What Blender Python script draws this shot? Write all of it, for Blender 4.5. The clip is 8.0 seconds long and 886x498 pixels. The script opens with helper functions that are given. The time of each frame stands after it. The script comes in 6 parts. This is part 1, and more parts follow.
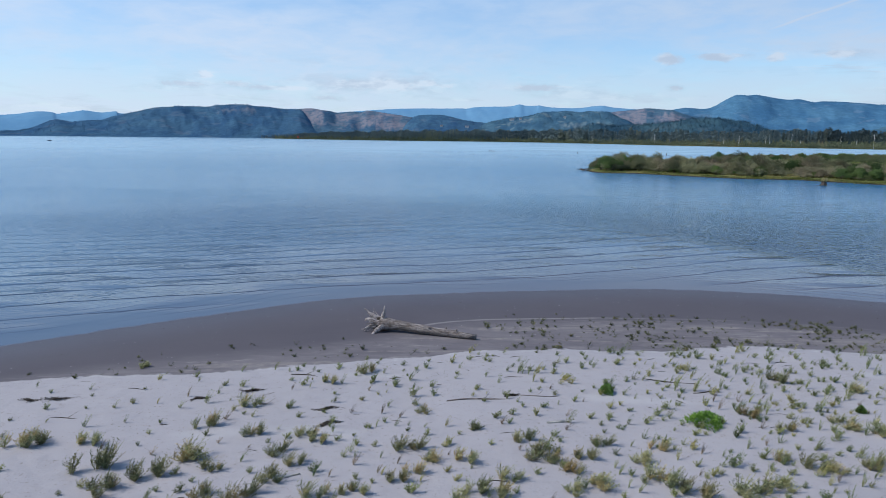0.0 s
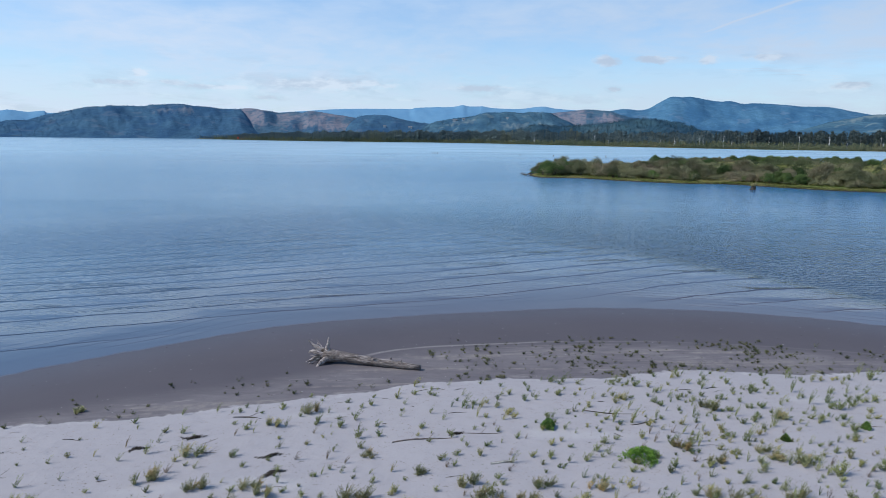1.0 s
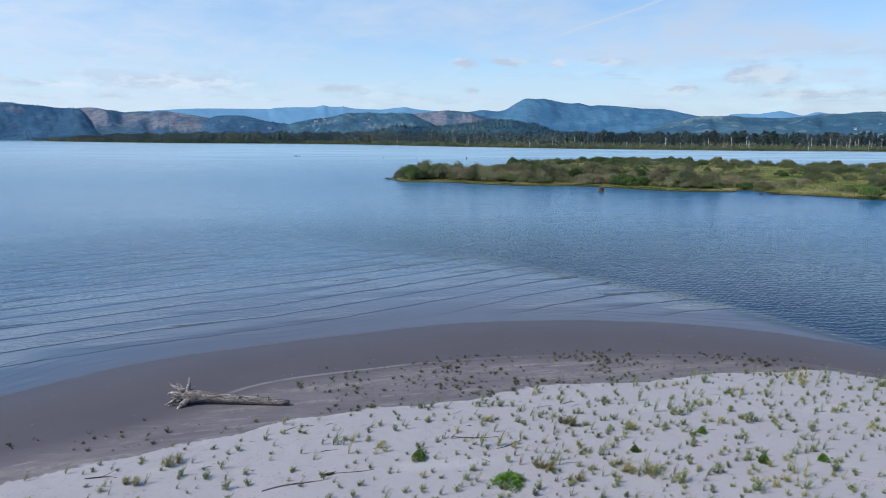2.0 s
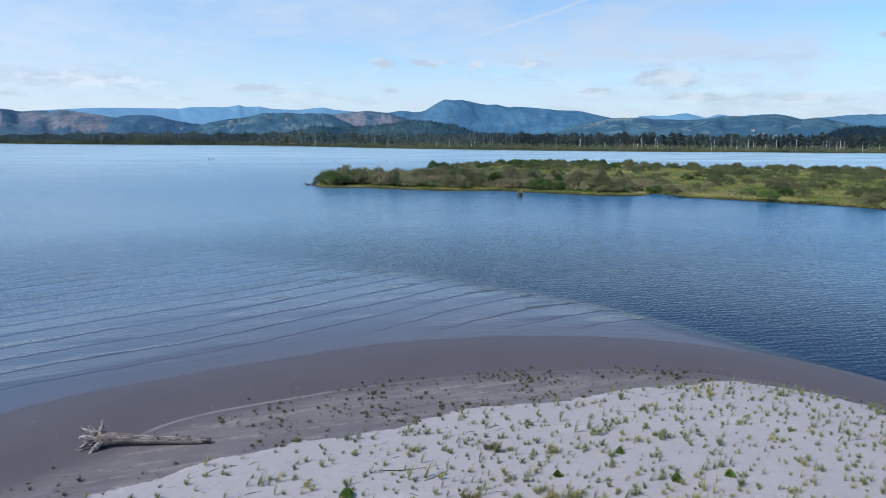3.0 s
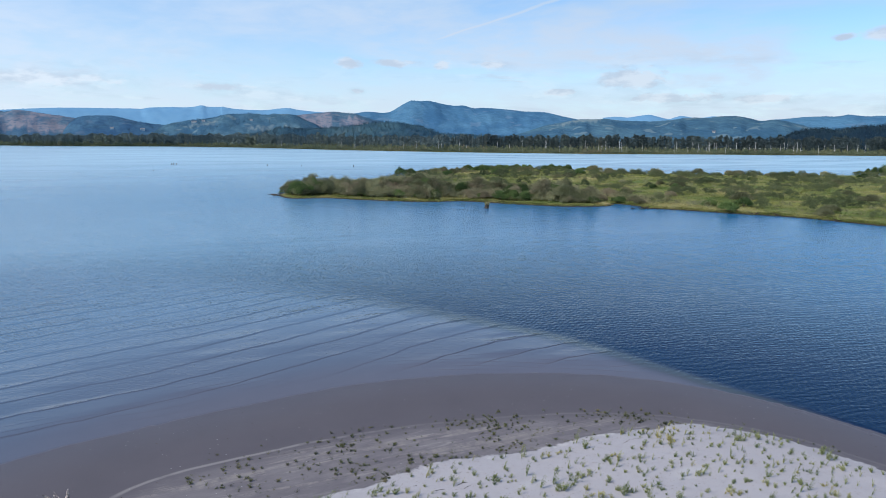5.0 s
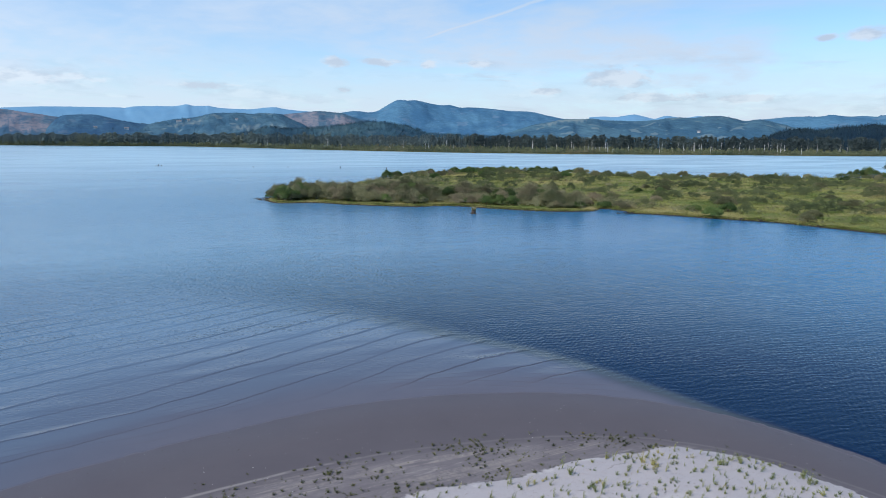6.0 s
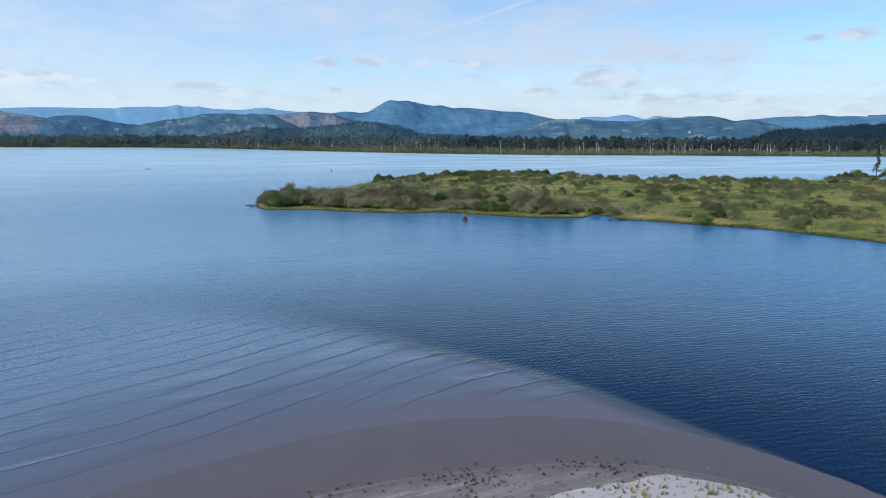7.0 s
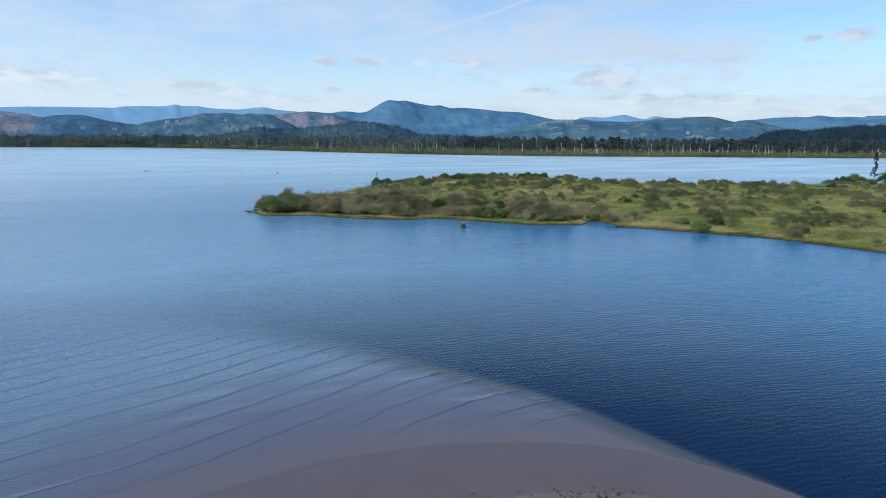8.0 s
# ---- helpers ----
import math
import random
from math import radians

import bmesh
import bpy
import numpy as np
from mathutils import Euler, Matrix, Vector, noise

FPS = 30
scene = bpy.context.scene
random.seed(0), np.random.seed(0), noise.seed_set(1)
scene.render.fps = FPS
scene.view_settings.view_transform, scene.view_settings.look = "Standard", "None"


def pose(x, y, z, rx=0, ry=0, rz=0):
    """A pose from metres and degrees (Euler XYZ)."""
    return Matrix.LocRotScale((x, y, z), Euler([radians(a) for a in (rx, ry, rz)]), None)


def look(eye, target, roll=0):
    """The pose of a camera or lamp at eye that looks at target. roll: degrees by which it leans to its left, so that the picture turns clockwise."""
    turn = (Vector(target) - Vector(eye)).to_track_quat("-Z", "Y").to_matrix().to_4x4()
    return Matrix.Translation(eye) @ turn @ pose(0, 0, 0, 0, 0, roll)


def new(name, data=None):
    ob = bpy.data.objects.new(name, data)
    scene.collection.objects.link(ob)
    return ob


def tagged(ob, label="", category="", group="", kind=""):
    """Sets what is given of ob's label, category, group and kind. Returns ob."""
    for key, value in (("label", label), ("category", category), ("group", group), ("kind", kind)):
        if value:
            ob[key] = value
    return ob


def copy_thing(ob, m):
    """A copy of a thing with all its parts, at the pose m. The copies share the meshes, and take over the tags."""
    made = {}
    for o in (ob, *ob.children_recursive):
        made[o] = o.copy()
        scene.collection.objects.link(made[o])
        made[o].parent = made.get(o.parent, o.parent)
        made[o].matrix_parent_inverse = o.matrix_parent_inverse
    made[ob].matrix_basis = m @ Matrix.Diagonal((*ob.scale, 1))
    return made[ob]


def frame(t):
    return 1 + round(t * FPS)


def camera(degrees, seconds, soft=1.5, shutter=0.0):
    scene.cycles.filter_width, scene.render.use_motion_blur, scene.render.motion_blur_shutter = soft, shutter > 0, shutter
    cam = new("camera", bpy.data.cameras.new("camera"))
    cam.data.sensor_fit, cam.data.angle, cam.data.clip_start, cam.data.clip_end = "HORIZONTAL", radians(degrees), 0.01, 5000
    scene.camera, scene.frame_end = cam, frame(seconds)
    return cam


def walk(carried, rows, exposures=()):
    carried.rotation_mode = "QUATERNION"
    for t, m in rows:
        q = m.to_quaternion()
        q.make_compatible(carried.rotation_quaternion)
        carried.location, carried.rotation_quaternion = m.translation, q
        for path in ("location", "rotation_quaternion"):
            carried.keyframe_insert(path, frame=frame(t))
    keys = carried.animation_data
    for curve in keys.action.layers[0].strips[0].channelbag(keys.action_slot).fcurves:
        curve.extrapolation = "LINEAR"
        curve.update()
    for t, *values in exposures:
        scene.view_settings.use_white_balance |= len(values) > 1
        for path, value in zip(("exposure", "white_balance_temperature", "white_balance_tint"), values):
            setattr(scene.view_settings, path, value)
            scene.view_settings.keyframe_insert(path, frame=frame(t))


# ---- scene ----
cam = camera(66.1, 8.0, soft=0.5)
PATH = [
    (0, (-0.133, -0.163, 13.472), (-0.142, 1.81, 13.147), 0.6),
    (0.5, (-0.126, -0.121, 14.456), (-0.078, 1.852, 14.132), 0.6),
    (1, (-0.039, -0.14, 15.538), (0.113, 1.828, 15.215), 0.6),
    (1.5, (0.002, -0.114, 16.499), (0.305, 1.836, 16.176), 0.5),
    (2, (0.029, -0.136, 17.445), (0.565, 1.764, 17.126), 0.4),
    (2.2, (0.094, -0.055, 17.79), (0.717, 1.819, 17.472), 0.4),
    (3.3, (-0.092, -0.06, 19.906), (0.666, 1.764, 19.589), 0.4),
    (3.5, (-0.039, -0.088, 20.29), (0.723, 1.734, 19.972), 0.4),
    (4, (-0.089, -0.14, 21.357), (0.697, 1.671, 21.04), 0.5),
    (4.5, (-0.092, -0.09, 22.338), (0.72, 1.71, 22.02), 0.5),
    (4.7, (-0.087, -0.099, 22.721), (0.737, 1.695, 22.405), 0.5),
    (5.8, (-0.06, -0.078, 25.184), (0.808, 1.696, 24.867), 0.4),
    (6, (0.031, -0.009, 25.569), (0.905, 1.762, 25.252), 0.5),
    (6.5, (0.088, -0.002, 26.821), (0.973, 1.763, 26.504), 0.5),
    (7, (0.32, 0.274, 28.04), (1.215, 2.035, 27.723), 0.4),
    (7.5, (0.426, 0.376, 29.311), (1.326, 2.134, 28.994), 0.5),
    (8, (0.541, 0.597, 30.679), (1.44, 2.355, 30.361), 0.5),
]
walk(cam, [(t, look(eye, target, roll)) for t, eye, target, roll in PATH],
     exposures=[(0, -0.12, 6220, 10), (2, -0.04, 6280, 10), (4.5, 0.06, 6400, 10), (8, 0.03, 6500, 10)])

# ---- light: a thin bright overcast with the sun off to one side ----
SUN_AZ, SUN_EL = -98.0, 48.0   # degrees from +y towards +x, degrees above the horizon
sun_data = bpy.data.lights.new("sun", "SUN")
sun_data.energy, sun_data.angle, sun_data.color = 3.85, radians(9.0), (1.0, 0.92, 0.82)
sun = new("sun", sun_data)
sun_dir = Vector((math.sin(radians(SUN_AZ)) * math.cos(radians(SUN_EL)), math.cos(radians(SUN_AZ)) * math.cos(radians(SUN_EL)), math.sin(radians(SUN_EL))))
sun.matrix_world = look(sun_dir * 300, (0, 0, 0))


class Nodes:
    """A short way to write node trees."""

    def __init__(self, tree):
        self.tree = tree
        tree.nodes.clear()

    def add(self, kind, **props):
        n = self.tree.nodes.new(kind)
        for key, value in props.items():
            setattr(n, key, value)
        return n

    def put(self, socket, value):
        if isinstance(value, bpy.types.NodeSocket):
            self.tree.links.new(value, socket)
        elif value is not None:
            if isinstance(value, (tuple, list)) and len(value) == 3 and socket.type == "RGBA":
                value = (*value, 1.0)
            socket.default_value = value

    def math(self, op, a, b=None, c=None, clamp=False):
        n = self.add("ShaderNodeMath", operation=op, use_clamp=clamp)
        for s, v in zip(n.inputs, (a, b, c)):
            self.put(s, v)
        return n.outputs[0]

    def mix(self, fac, a, b, blend="MIX"):
        n = self.add("ShaderNodeMix", data_type="RGBA", blend_type=blend, clamp_factor=True)
        self.put(n.inputs[0], fac)
        self.put(n.inputs[6], a)
        self.put(n.inputs[7], b)
        return n.outputs[2]

    def step(self, value, lo, hi, out_lo=0.0, out_hi=1.0):
        n = self.add("ShaderNodeMapRange", interpolation_type="SMOOTHSTEP")
        for s, v in zip(n.inputs, (value, lo, hi, out_lo, out_hi)):
            self.put(s, v)
        return n.outputs[0]

    def noise(self, vector, scale, detail=4.0, rough=0.55, distort=0.0):
        n = self.add("ShaderNodeTexNoise")
        self.put(n.inputs["Vector"], vector)
        n.inputs["Scale"].default_value = scale
        n.inputs["Detail"].default_value = detail
        n.inputs["Roughness"].default_value = rough
        n.inputs["Distortion"].default_value = distort
        return n.outputs["Fac"]

    def mapped(self, vector, scale=(1, 1, 1), turn=(0, 0, 0), shift=(0, 0, 0)):
        n = self.add("ShaderNodeMapping")
        self.put(n.inputs["Vector"], vector)
        n.inputs["Scale"].default_value = scale
        n.inputs["Rotation"].default_value = [radians(a) for a in turn]
        n.inputs["Location"].default_value = shift
        return n.outputs[0]

    def attribute(self, name):
        return self.add("ShaderNodeAttribute", attribute_name=name).outputs["Fac"]

    def position(self):
        return self.add("ShaderNodeNewGeometry").outputs["Position"]

    def island(self):
        return self.add("ShaderNodeNewGeometry").outputs["Random Per Island"]

    def bump(self, height, strength, distance, normal=None):
        n = self.add("ShaderNodeBump")
        n.inputs["Strength"].default_value = strength
        n.inputs["Distance"].default_value = distance
        self.put(n.inputs["Height"], height)
        self.put(n.inputs["Normal"], normal)
        return n.outputs[0]

    def surface(self, color, rough=0.9, normal=None, specular=0.3, **more):
        p = self.add("ShaderNodeBsdfPrincipled")
        self.put(p.inputs["Base Color"], color)
        self.put(p.inputs["Roughness"], rough)
        self.put(p.inputs["Specular IOR Level"], specular)
        self.put(p.inputs["Normal"], normal)
        for key, value in more.items():
            self.put(p.inputs[key.replace("_", " ")], value)
        return p.outputs[0]

    def finish(self, shader, kind="ShaderNodeOutputMaterial"):
        out = self.add(kind)
        self.tree.links.new(shader, out.inputs["Surface"])


# ---- sky: clear sky with cirrus veils, low cumulus and one old contrail ----
world = bpy.data.worlds.new("sky")
scene.world = world
world.use_nodes = True
W = Nodes(world.node_tree)
sky = W.add("ShaderNodeTexSky", sky_type="NISHITA", sun_disc=False)
sky.sun_elevation, sky.sun_rotation = radians(SUN_EL), radians(SUN_AZ)
sky.air_density, sky.dust_density, sky.ozone_density, sky.altitude = 1.0, 0.3, 3.0, 10
way = W.add("ShaderNodeTexCoord").outputs["Generated"]
axes = W.add("ShaderNodeSeparateXYZ")
W.put(axes.inputs[0], way)
az = W.math("MULTIPLY", W.math("ARCTAN2", axes.outputs[0], axes.outputs[1]), 57.2958)
el = W.math("MULTIPLY", W.math("ARCSINE", axes.outputs[2]), 57.2958)
flat = W.add("ShaderNodeCombineXYZ")
W.put(flat.inputs[0], az)
W.put(flat.inputs[1], el)
# cirrus: long streaks that lean a little
veil = W.noise(W.mapped(flat.outputs[0], (0.045, 0.17, 1), (0, 0, -7), (0.3, 0.55, 0)), 1.0, 6, 0.55, 0.5)
veil = W.step(veil, 0.34, 0.60, W.step(az, 0.0, 42.0, 0.45, 0.05), 0.88)
fine = W.noise(W.mapped(flat.outputs[0], (0.25, 0.8, 1), (0, 0, -10)), 1.0, 7, 0.6, 0.3)
veil = W.math("MULTIPLY", veil, W.math("MULTIPLY", W.step(fine, 0.2, 0.7, 0.55, 1.0), W.step(el, 12.0, 25.0, 1.0, W.step(W.math("ABSOLUTE", W.math("SUBTRACT", az, SUN_AZ)), 30.0, 150.0, 0.6, 0.06))))
low_haze = W.math("MULTIPLY", W.step(el, 0.0, 10.0, 0.97, 0.0), W.step(fine, 0.25, 0.6, 0.72, 1.0))
white = W.math("MAXIMUM", veil, low_haze)
# contrail: a soft straight streak
run = W.math("SUBTRACT", W.math("MULTIPLY", W.math("SUBTRACT", az, 24.1), 0.305), W.math("SUBTRACT", el, 7.95))
run = W.math("ABSOLUTE", W.math("ADD", run, W.math("MULTIPLY", W.math("SUBTRACT", fine, 0.5), 0.35)))
trail = W.math("MULTIPLY", W.step(run, 0.0, 0.30, 0.9, 0.0), W.math("MULTIPLY", W.step(az, 22, 26), W.step(az, 34, 42, 1, 0)))
white = W.math("MAXIMUM", white, trail)
# low clouds: azimuth, elevation, half width, half height in degrees
CLOUDS = [(-5.2, 4.15, 8.0, 0.8), (-20.6, 3.8, 2.2, 0.4), (-17, 3.95, 1.4, 0.4), (-19.1, 4.6, 1.0, 0.45), (-13.5, 3.7, 3.0, 0.35),
          (-10, 3.0, 1.6, 0.3), (17.3, 6.05, 1.5, 0.55), (21, 6.2, 2.4, 0.4), (25, 6.0, 1.2, 0.5), (28.9, 6.1, 2.2, 0.45),
          (18.1, 3.9, 0.8, 0.35), (7.8, 4.0, 3.2, 0.4), (40.2, 4.9, 3.4, 1.5), (43.4, 3.45, 6.0, 0.6), (34.4, 3.9, 2.0, 0.5),
          (49.5, 3.3, 4.0, 0.5), (57.2, 7.5, 1.6, 0.6), (54.6, 7.4, 0.9, 0.3), (70, 5.5, 6, 1.2), (-40, 5, 5, 0.8)]
lump = W.noise(W.mapped(flat.outputs[0], (0.55, 1.15, 1)), 1.0, 8, 0.62, 0.4)
cloud = None
for a, e, w, h in CLOUDS:
    u = W.math("POWER", W.math("ABSOLUTE", W.math("DIVIDE", W.math("SUBTRACT", az, a), w)), 2.0)
    v = W.math("POWER", W.math("ABSOLUTE", W.math("DIVIDE", W.math("SUBTRACT", el, e), h)), 2.0)
    one = W.math("EXPONENT", W.math("MULTIPLY", W.math("ADD", u, v), -0.8))
    cloud = one if cloud is None else W.math("MAXIMUM", cloud, one)
cloud = W.math("ADD", cloud, W.math("MULTIPLY", W.math("SUBTRACT", lump, 0.5), 1.25))
cloud = W.step(cloud, 0.25, 0.95, 0.0, 0.85)
streaks = W.noise(W.mapped(flat.outputs[0], (0.10, 0.85, 1), (0, 0, 1), (0.4, 0.2, 0)), 1.0, 7, 0.62, 0.5)
streaks = W.math("MULTIPLY", W.step(streaks, 0.46, 0.68, 0.0, 0.7), W.math("MULTIPLY", W.step(el, 0.5, 2.0), W.step(el, 4.5, 8.0, 1.0, 0.0)))
cloud = W.math("MAXIMUM", cloud, streaks)
puff = W.step(W.noise(W.mapped(flat.outputs[0], (0.35, 0.9, 1), (0, 0, 0), (0, 0.12, 0)), 1.0, 5), 0.42, 0.60)
cloud_color = W.mix(puff, (0.56, 0.64, 0.77), (0.78, 0.85, 0.95))
blue = W.add("ShaderNodeBackground")
W.put(blue.inputs[0], W.mix(1.0, sky.outputs[0], (0.80, 0.97, 1.10), "MULTIPLY"))
blue.inputs[1].default_value = 0.15
pale = W.add("ShaderNodeBackground")
high = W.mix(W.step(el, 7.0, 17.0), (0.68, 0.78, 0.93), (0.34, 0.65, 1.02))
W.put(pale.inputs[0], W.mix(cloud, high, cloud_color))
W.put(pale.inputs[1], W.step(az, -30.0, 55.0, 1.03, 0.86))
both = W.add("ShaderNodeMixShader")
W.put(both.inputs[0], W.math("MAXIMUM", white, cloud))
W.tree.links.new(blue.outputs[0], both.inputs[1])
W.tree.links.new(pale.outputs[0], both.inputs[2])
W.finish(both.outputs[0], "ShaderNodeOutputWorld")


# ---- materials ----
def material(name):
    m = bpy.data.materials.new(name)
    m.use_nodes = True
    return m, Nodes(m.node_tree)


def sand_material():
    m, n = material("beach_sand")
    p = n.position()
    wob = n.math("MULTIPLY", n.math("SUBTRACT", n.noise(p, 0.35, 6, 0.6), 0.5), 2.4)
    fine_wob = n.math("MULTIPLY", n.math("SUBTRACT", n.noise(p, 2.2, 5, 0.65), 0.5), 0.9)
    dry = n.math("ADD", n.attribute("dry"), n.math("ADD", wob, fine_wob))
    tide = n.math("ADD", n.attribute("tide"), n.math("MULTIPLY", wob, 0.5))
    shore = n.attribute("shore")
    grain = n.noise(p, 38, 3, 0.7)
    patch = n.noise(p, 0.16, 5, 0.6)
    streak = n.noise(n.mapped(p, (0.3, 0.9, 1), (0, 0, 8)), 1.0, 6, 0.65, 0.6)
    wet = n.mix(patch, (0.084, 0.075, 0.086), (0.112, 0.100, 0.111))
    wet = n.mix(n.step(shore, 0.0, 2.5, 0.15, 0.0), wet, (0.078, 0.071, 0.083))
    damp = n.mix(n.step(streak, 0.3, 0.7), (0.134, 0.119, 0.128), (0.190, 0.171, 0.174))
    damp = n.mix(n.step(n.noise(p, 0.6, 6, 0.65), 0.42, 0.68, 0.0, 0.6), damp, (0.140, 0.125, 0.134))
    wisp = n.noise(n.mapped(p, (0.28, 1.1, 1), (0, 0, 10), (2, 5, 0)), 1.0, 6, 0.7, 0.5)
    damp = n.mix(n.step(wisp, 0.56, 0.70, 0.0, 0.7), damp, (0.30, 0.27, 0.255))
    col = n.mix(n.step(tide, -0.8, 2.6), wet, damp)
    # pale wrack line where the last high water stood
    line = n.math("ABSOLUTE", n.math("ADD", n.attribute("tide"), n.math("MULTIPLY", n.math("SUBTRACT", n.noise(p, 0.2, 2), 0.5), 0.7)))
    line = n.math("MULTIPLY", n.step(line, 0.02, 0.30, 0.62, 0.0), n.step(n.noise(p, 0.4, 4, 0.6), 0.30, 0.5))
    along = n.add("ShaderNodeSeparateXYZ")
    n.put(along.inputs[0], p)
    line = n.math("MULTIPLY", line, n.math("MULTIPLY", n.step(along.outputs[0], -3.0, -1.0), n.step(along.outputs[0], 8.0, 22.0, 1.0, 0.25)))
    col = n.mix(line, col, (0.30, 0.275, 0.26))
    # older wrack bands in the damp zone
    band = n.noise(n.mapped(p, (0.05, 0.75, 1), (0, 0, 6)), 1.0, 4, 0.6, 0.8)
    band = n.math("MULTIPLY", n.step(band, 0.53, 0.6), n.step(tide, 0.3, 2.0))
    col = n.mix(n.math("MULTIPLY", n.math("MULTIPLY", band, n.step(n.noise(p, 1.1, 5, 0.7), 0.35, 0.65)), 0.6), col, (0.30, 0.265, 0.235))
    pale = n.mix(patch, (0.355, 0.332, 0.340), (0.415, 0.388, 0.390))
    pale = n.mix(n.step(n.noise(p, 1.4, 6, 0.7), 0.45, 0.75, 0.0, 0.35), pale, (0.315, 0.292, 0.292))
    litter = n.math("MULTIPLY", n.step(n.noise(p, 5.5, 4, 0.7), 0.60, 0.68), n.step(n.noise(p, 0.5, 3), 0.42, 0.58, 0.05, 0.7))
    pale = n.mix(litter, pale, (0.16, 0.12, 0.095))
    pale = n.mix(n.step(n.attribute("drift"), 0.0, 1.0, 0.0, 0.4), pale, (0.50, 0.48, 0.47))
    rim = n.math("MULTIPLY", n.step(n.math("ABSOLUTE", n.math("SUBTRACT", dry, 0.25)), 0.0, 0.5, 1.0, 0.0), n.step(n.noise(p, 0.8, 4, 0.7), 0.5, 0.66, 0.0, 0.55))
    pale = n.mix(rim, pale, (0.50, 0.475, 0.46))
    col = n.mix(n.step(dry, -0.12, 0.16), col, pale)
    col = n.mix(n.math("MULTIPLY", grain, 0.35), col, n.mix(0.5, col, (0.02, 0.02, 0.02)))
    rough = n.step(shore, 0.0, 9.0, 0.5, 0.95)
    h = n.math("ADD", n.math("MULTIPLY", n.noise(p, 0.9, 5, 0.6), 1.0), n.math("MULTIPLY", n.noise(p, 5, 3, 0.55), 0.22))
    hollow = n.add("ShaderNodeTexVoronoi", feature="SMOOTH_F1")
    n.put(hollow.inputs["Vector"], n.mapped(p, (1, 1.5, 1), (0, 0, 12)))
    hollow.inputs["Scale"].default_value = 1.1
    h = n.math("ADD", h, n.math("MULTIPLY", n.step(hollow.outputs["Distance"], 0.0, 0.45), 0.28))
    amount = n.math("MULTIPLY", h, n.step(dry, -1.5, 1.0, 0.12, 1.0))
    n.finish(n.surface(col, rough, n.bump(amount, 0.7, 0.11), 0.22))
    return m


def water_material():
    m, n = material("lake_water")
    p = n.position()
    shoal = n.attribute("shoal")
    deepness = n.attribute("depth")
    ruffle = n.noise(n.mapped(p, (0.006, 0.02, 1), (0, 0, 12)), 1.0, 5, 0.6, 0.6)
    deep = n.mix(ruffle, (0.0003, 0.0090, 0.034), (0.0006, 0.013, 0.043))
    # open water colour lightened in place of the sky it would mirror
    open_lake_sky = n.mix(n.attribute("bay_sky"), n.mix(ruffle, (0.012, 0.104, 0.232), (0.022, 0.132, 0.264)), n.mix(ruffle, (0.116, 0.226, 0.325), (0.146, 0.262, 0.360)))
    deep = n.mix(n.step(n.attribute("offshore"), 6.0, 110.0), deep, open_lake_sky)
    # farthest water painted paler still, for the low sky reflected there
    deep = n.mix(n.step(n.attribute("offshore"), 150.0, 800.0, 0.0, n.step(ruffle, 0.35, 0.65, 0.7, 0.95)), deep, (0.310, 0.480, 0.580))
    murk_and_sky = n.mix(n.noise(p, 0.05, 4), (0.074, 0.086, 0.122), (0.092, 0.104, 0.140))
    murk_and_sky = n.mix(n.step(n.attribute("offshore"), 0.0, 11.0), n.mix(n.noise(p, 0.4, 4), (0.096, 0.092, 0.112), (0.114, 0.108, 0.128)), murk_and_sky)
    # outer part of the bar tinted bluer to stand in for reflected sky
    murk_and_sky = n.mix(n.step(n.attribute("offshore"), 4.0, 46.0), murk_and_sky, (0.120, 0.198, 0.285))
    murk_and_sky = n.mix(n.step(n.attribute("west"), -8.0, 30.0, 0.0, 0.45), murk_and_sky, (0.058, 0.112, 0.185))
    col = n.mix(shoal, deep, murk_and_sky)
    # green brown fringe where the bar drops away
    fringe = n.math("MULTIPLY", n.step(shoal, 0.02, 0.35), n.step(shoal, 0.5, 0.98, 1.0, 0.0))
    col = n.mix(n.math("MULTIPLY", fringe, n.step(n.attribute("offshore"), 15.0, 45.0, 0.6, 0.0)), col, (0.060, 0.078, 0.078))

    def train(length, turn, wobble):
        w = n.add("ShaderNodeTexWave", wave_type="BANDS", bands_direction="Y", wave_profile="SIN")
        n.put(w.inputs["Vector"], n.mapped(p, (1, 1, 1), (0, 0, turn)))
        w.inputs["Scale"].default_value = 0.314 / length
        w.inputs["Distortion"].default_value = wobble
        w.inputs["Detail"].default_value = 1.0
        w.inputs["Detail Scale"].default_value = 1.2
        return w.outputs["Fac"]

    # wind waves: two crossing trains and a confused chop
    chop = n.noise(n.mapped(p, (0.9, 1.7, 1), (0, 0, -24)), 1.0, 3, 0.45, 0.4)
    chop = n.math("SUBTRACT", 1.0, n.math("ABSOLUTE", n.math("SUBTRACT", n.math("MULTIPLY", chop, 2.0), 1.0)))
    broad = n.noise(n.mapped(p, (0.12, 0.34, 1), (0, 0, 24)), 1.0, 2, 0.4, 0.3)
    h = n.math("ADD", n.math("MULTIPLY", n.math("POWER", chop, 1.3), 0.040), n.math("MULTIPLY", broad, n.step(n.attribute("offshore"), 30.0, 140.0, 0.08, 0.26)))
    h = n.math("ADD", h, n.math("MULTIPLY", train(1.15, 10, 7.0), 0.022))
    h = n.math("ADD", h, n.math("MULTIPLY", train(0.62, -38, 4.0), 0.022))
    calm = n.step(n.noise(n.mapped(p, (0.0035, 0.013, 1), (0, 0, 10), (3, 1, 0)), 1.0, 4, 0.55, 0.5), 0.38, 0.62, 0.45, 1.0)
    calm = n.math("MULTIPLY", calm, n.step(deepness, 0.05, 1.2, 0.06, 1.0))
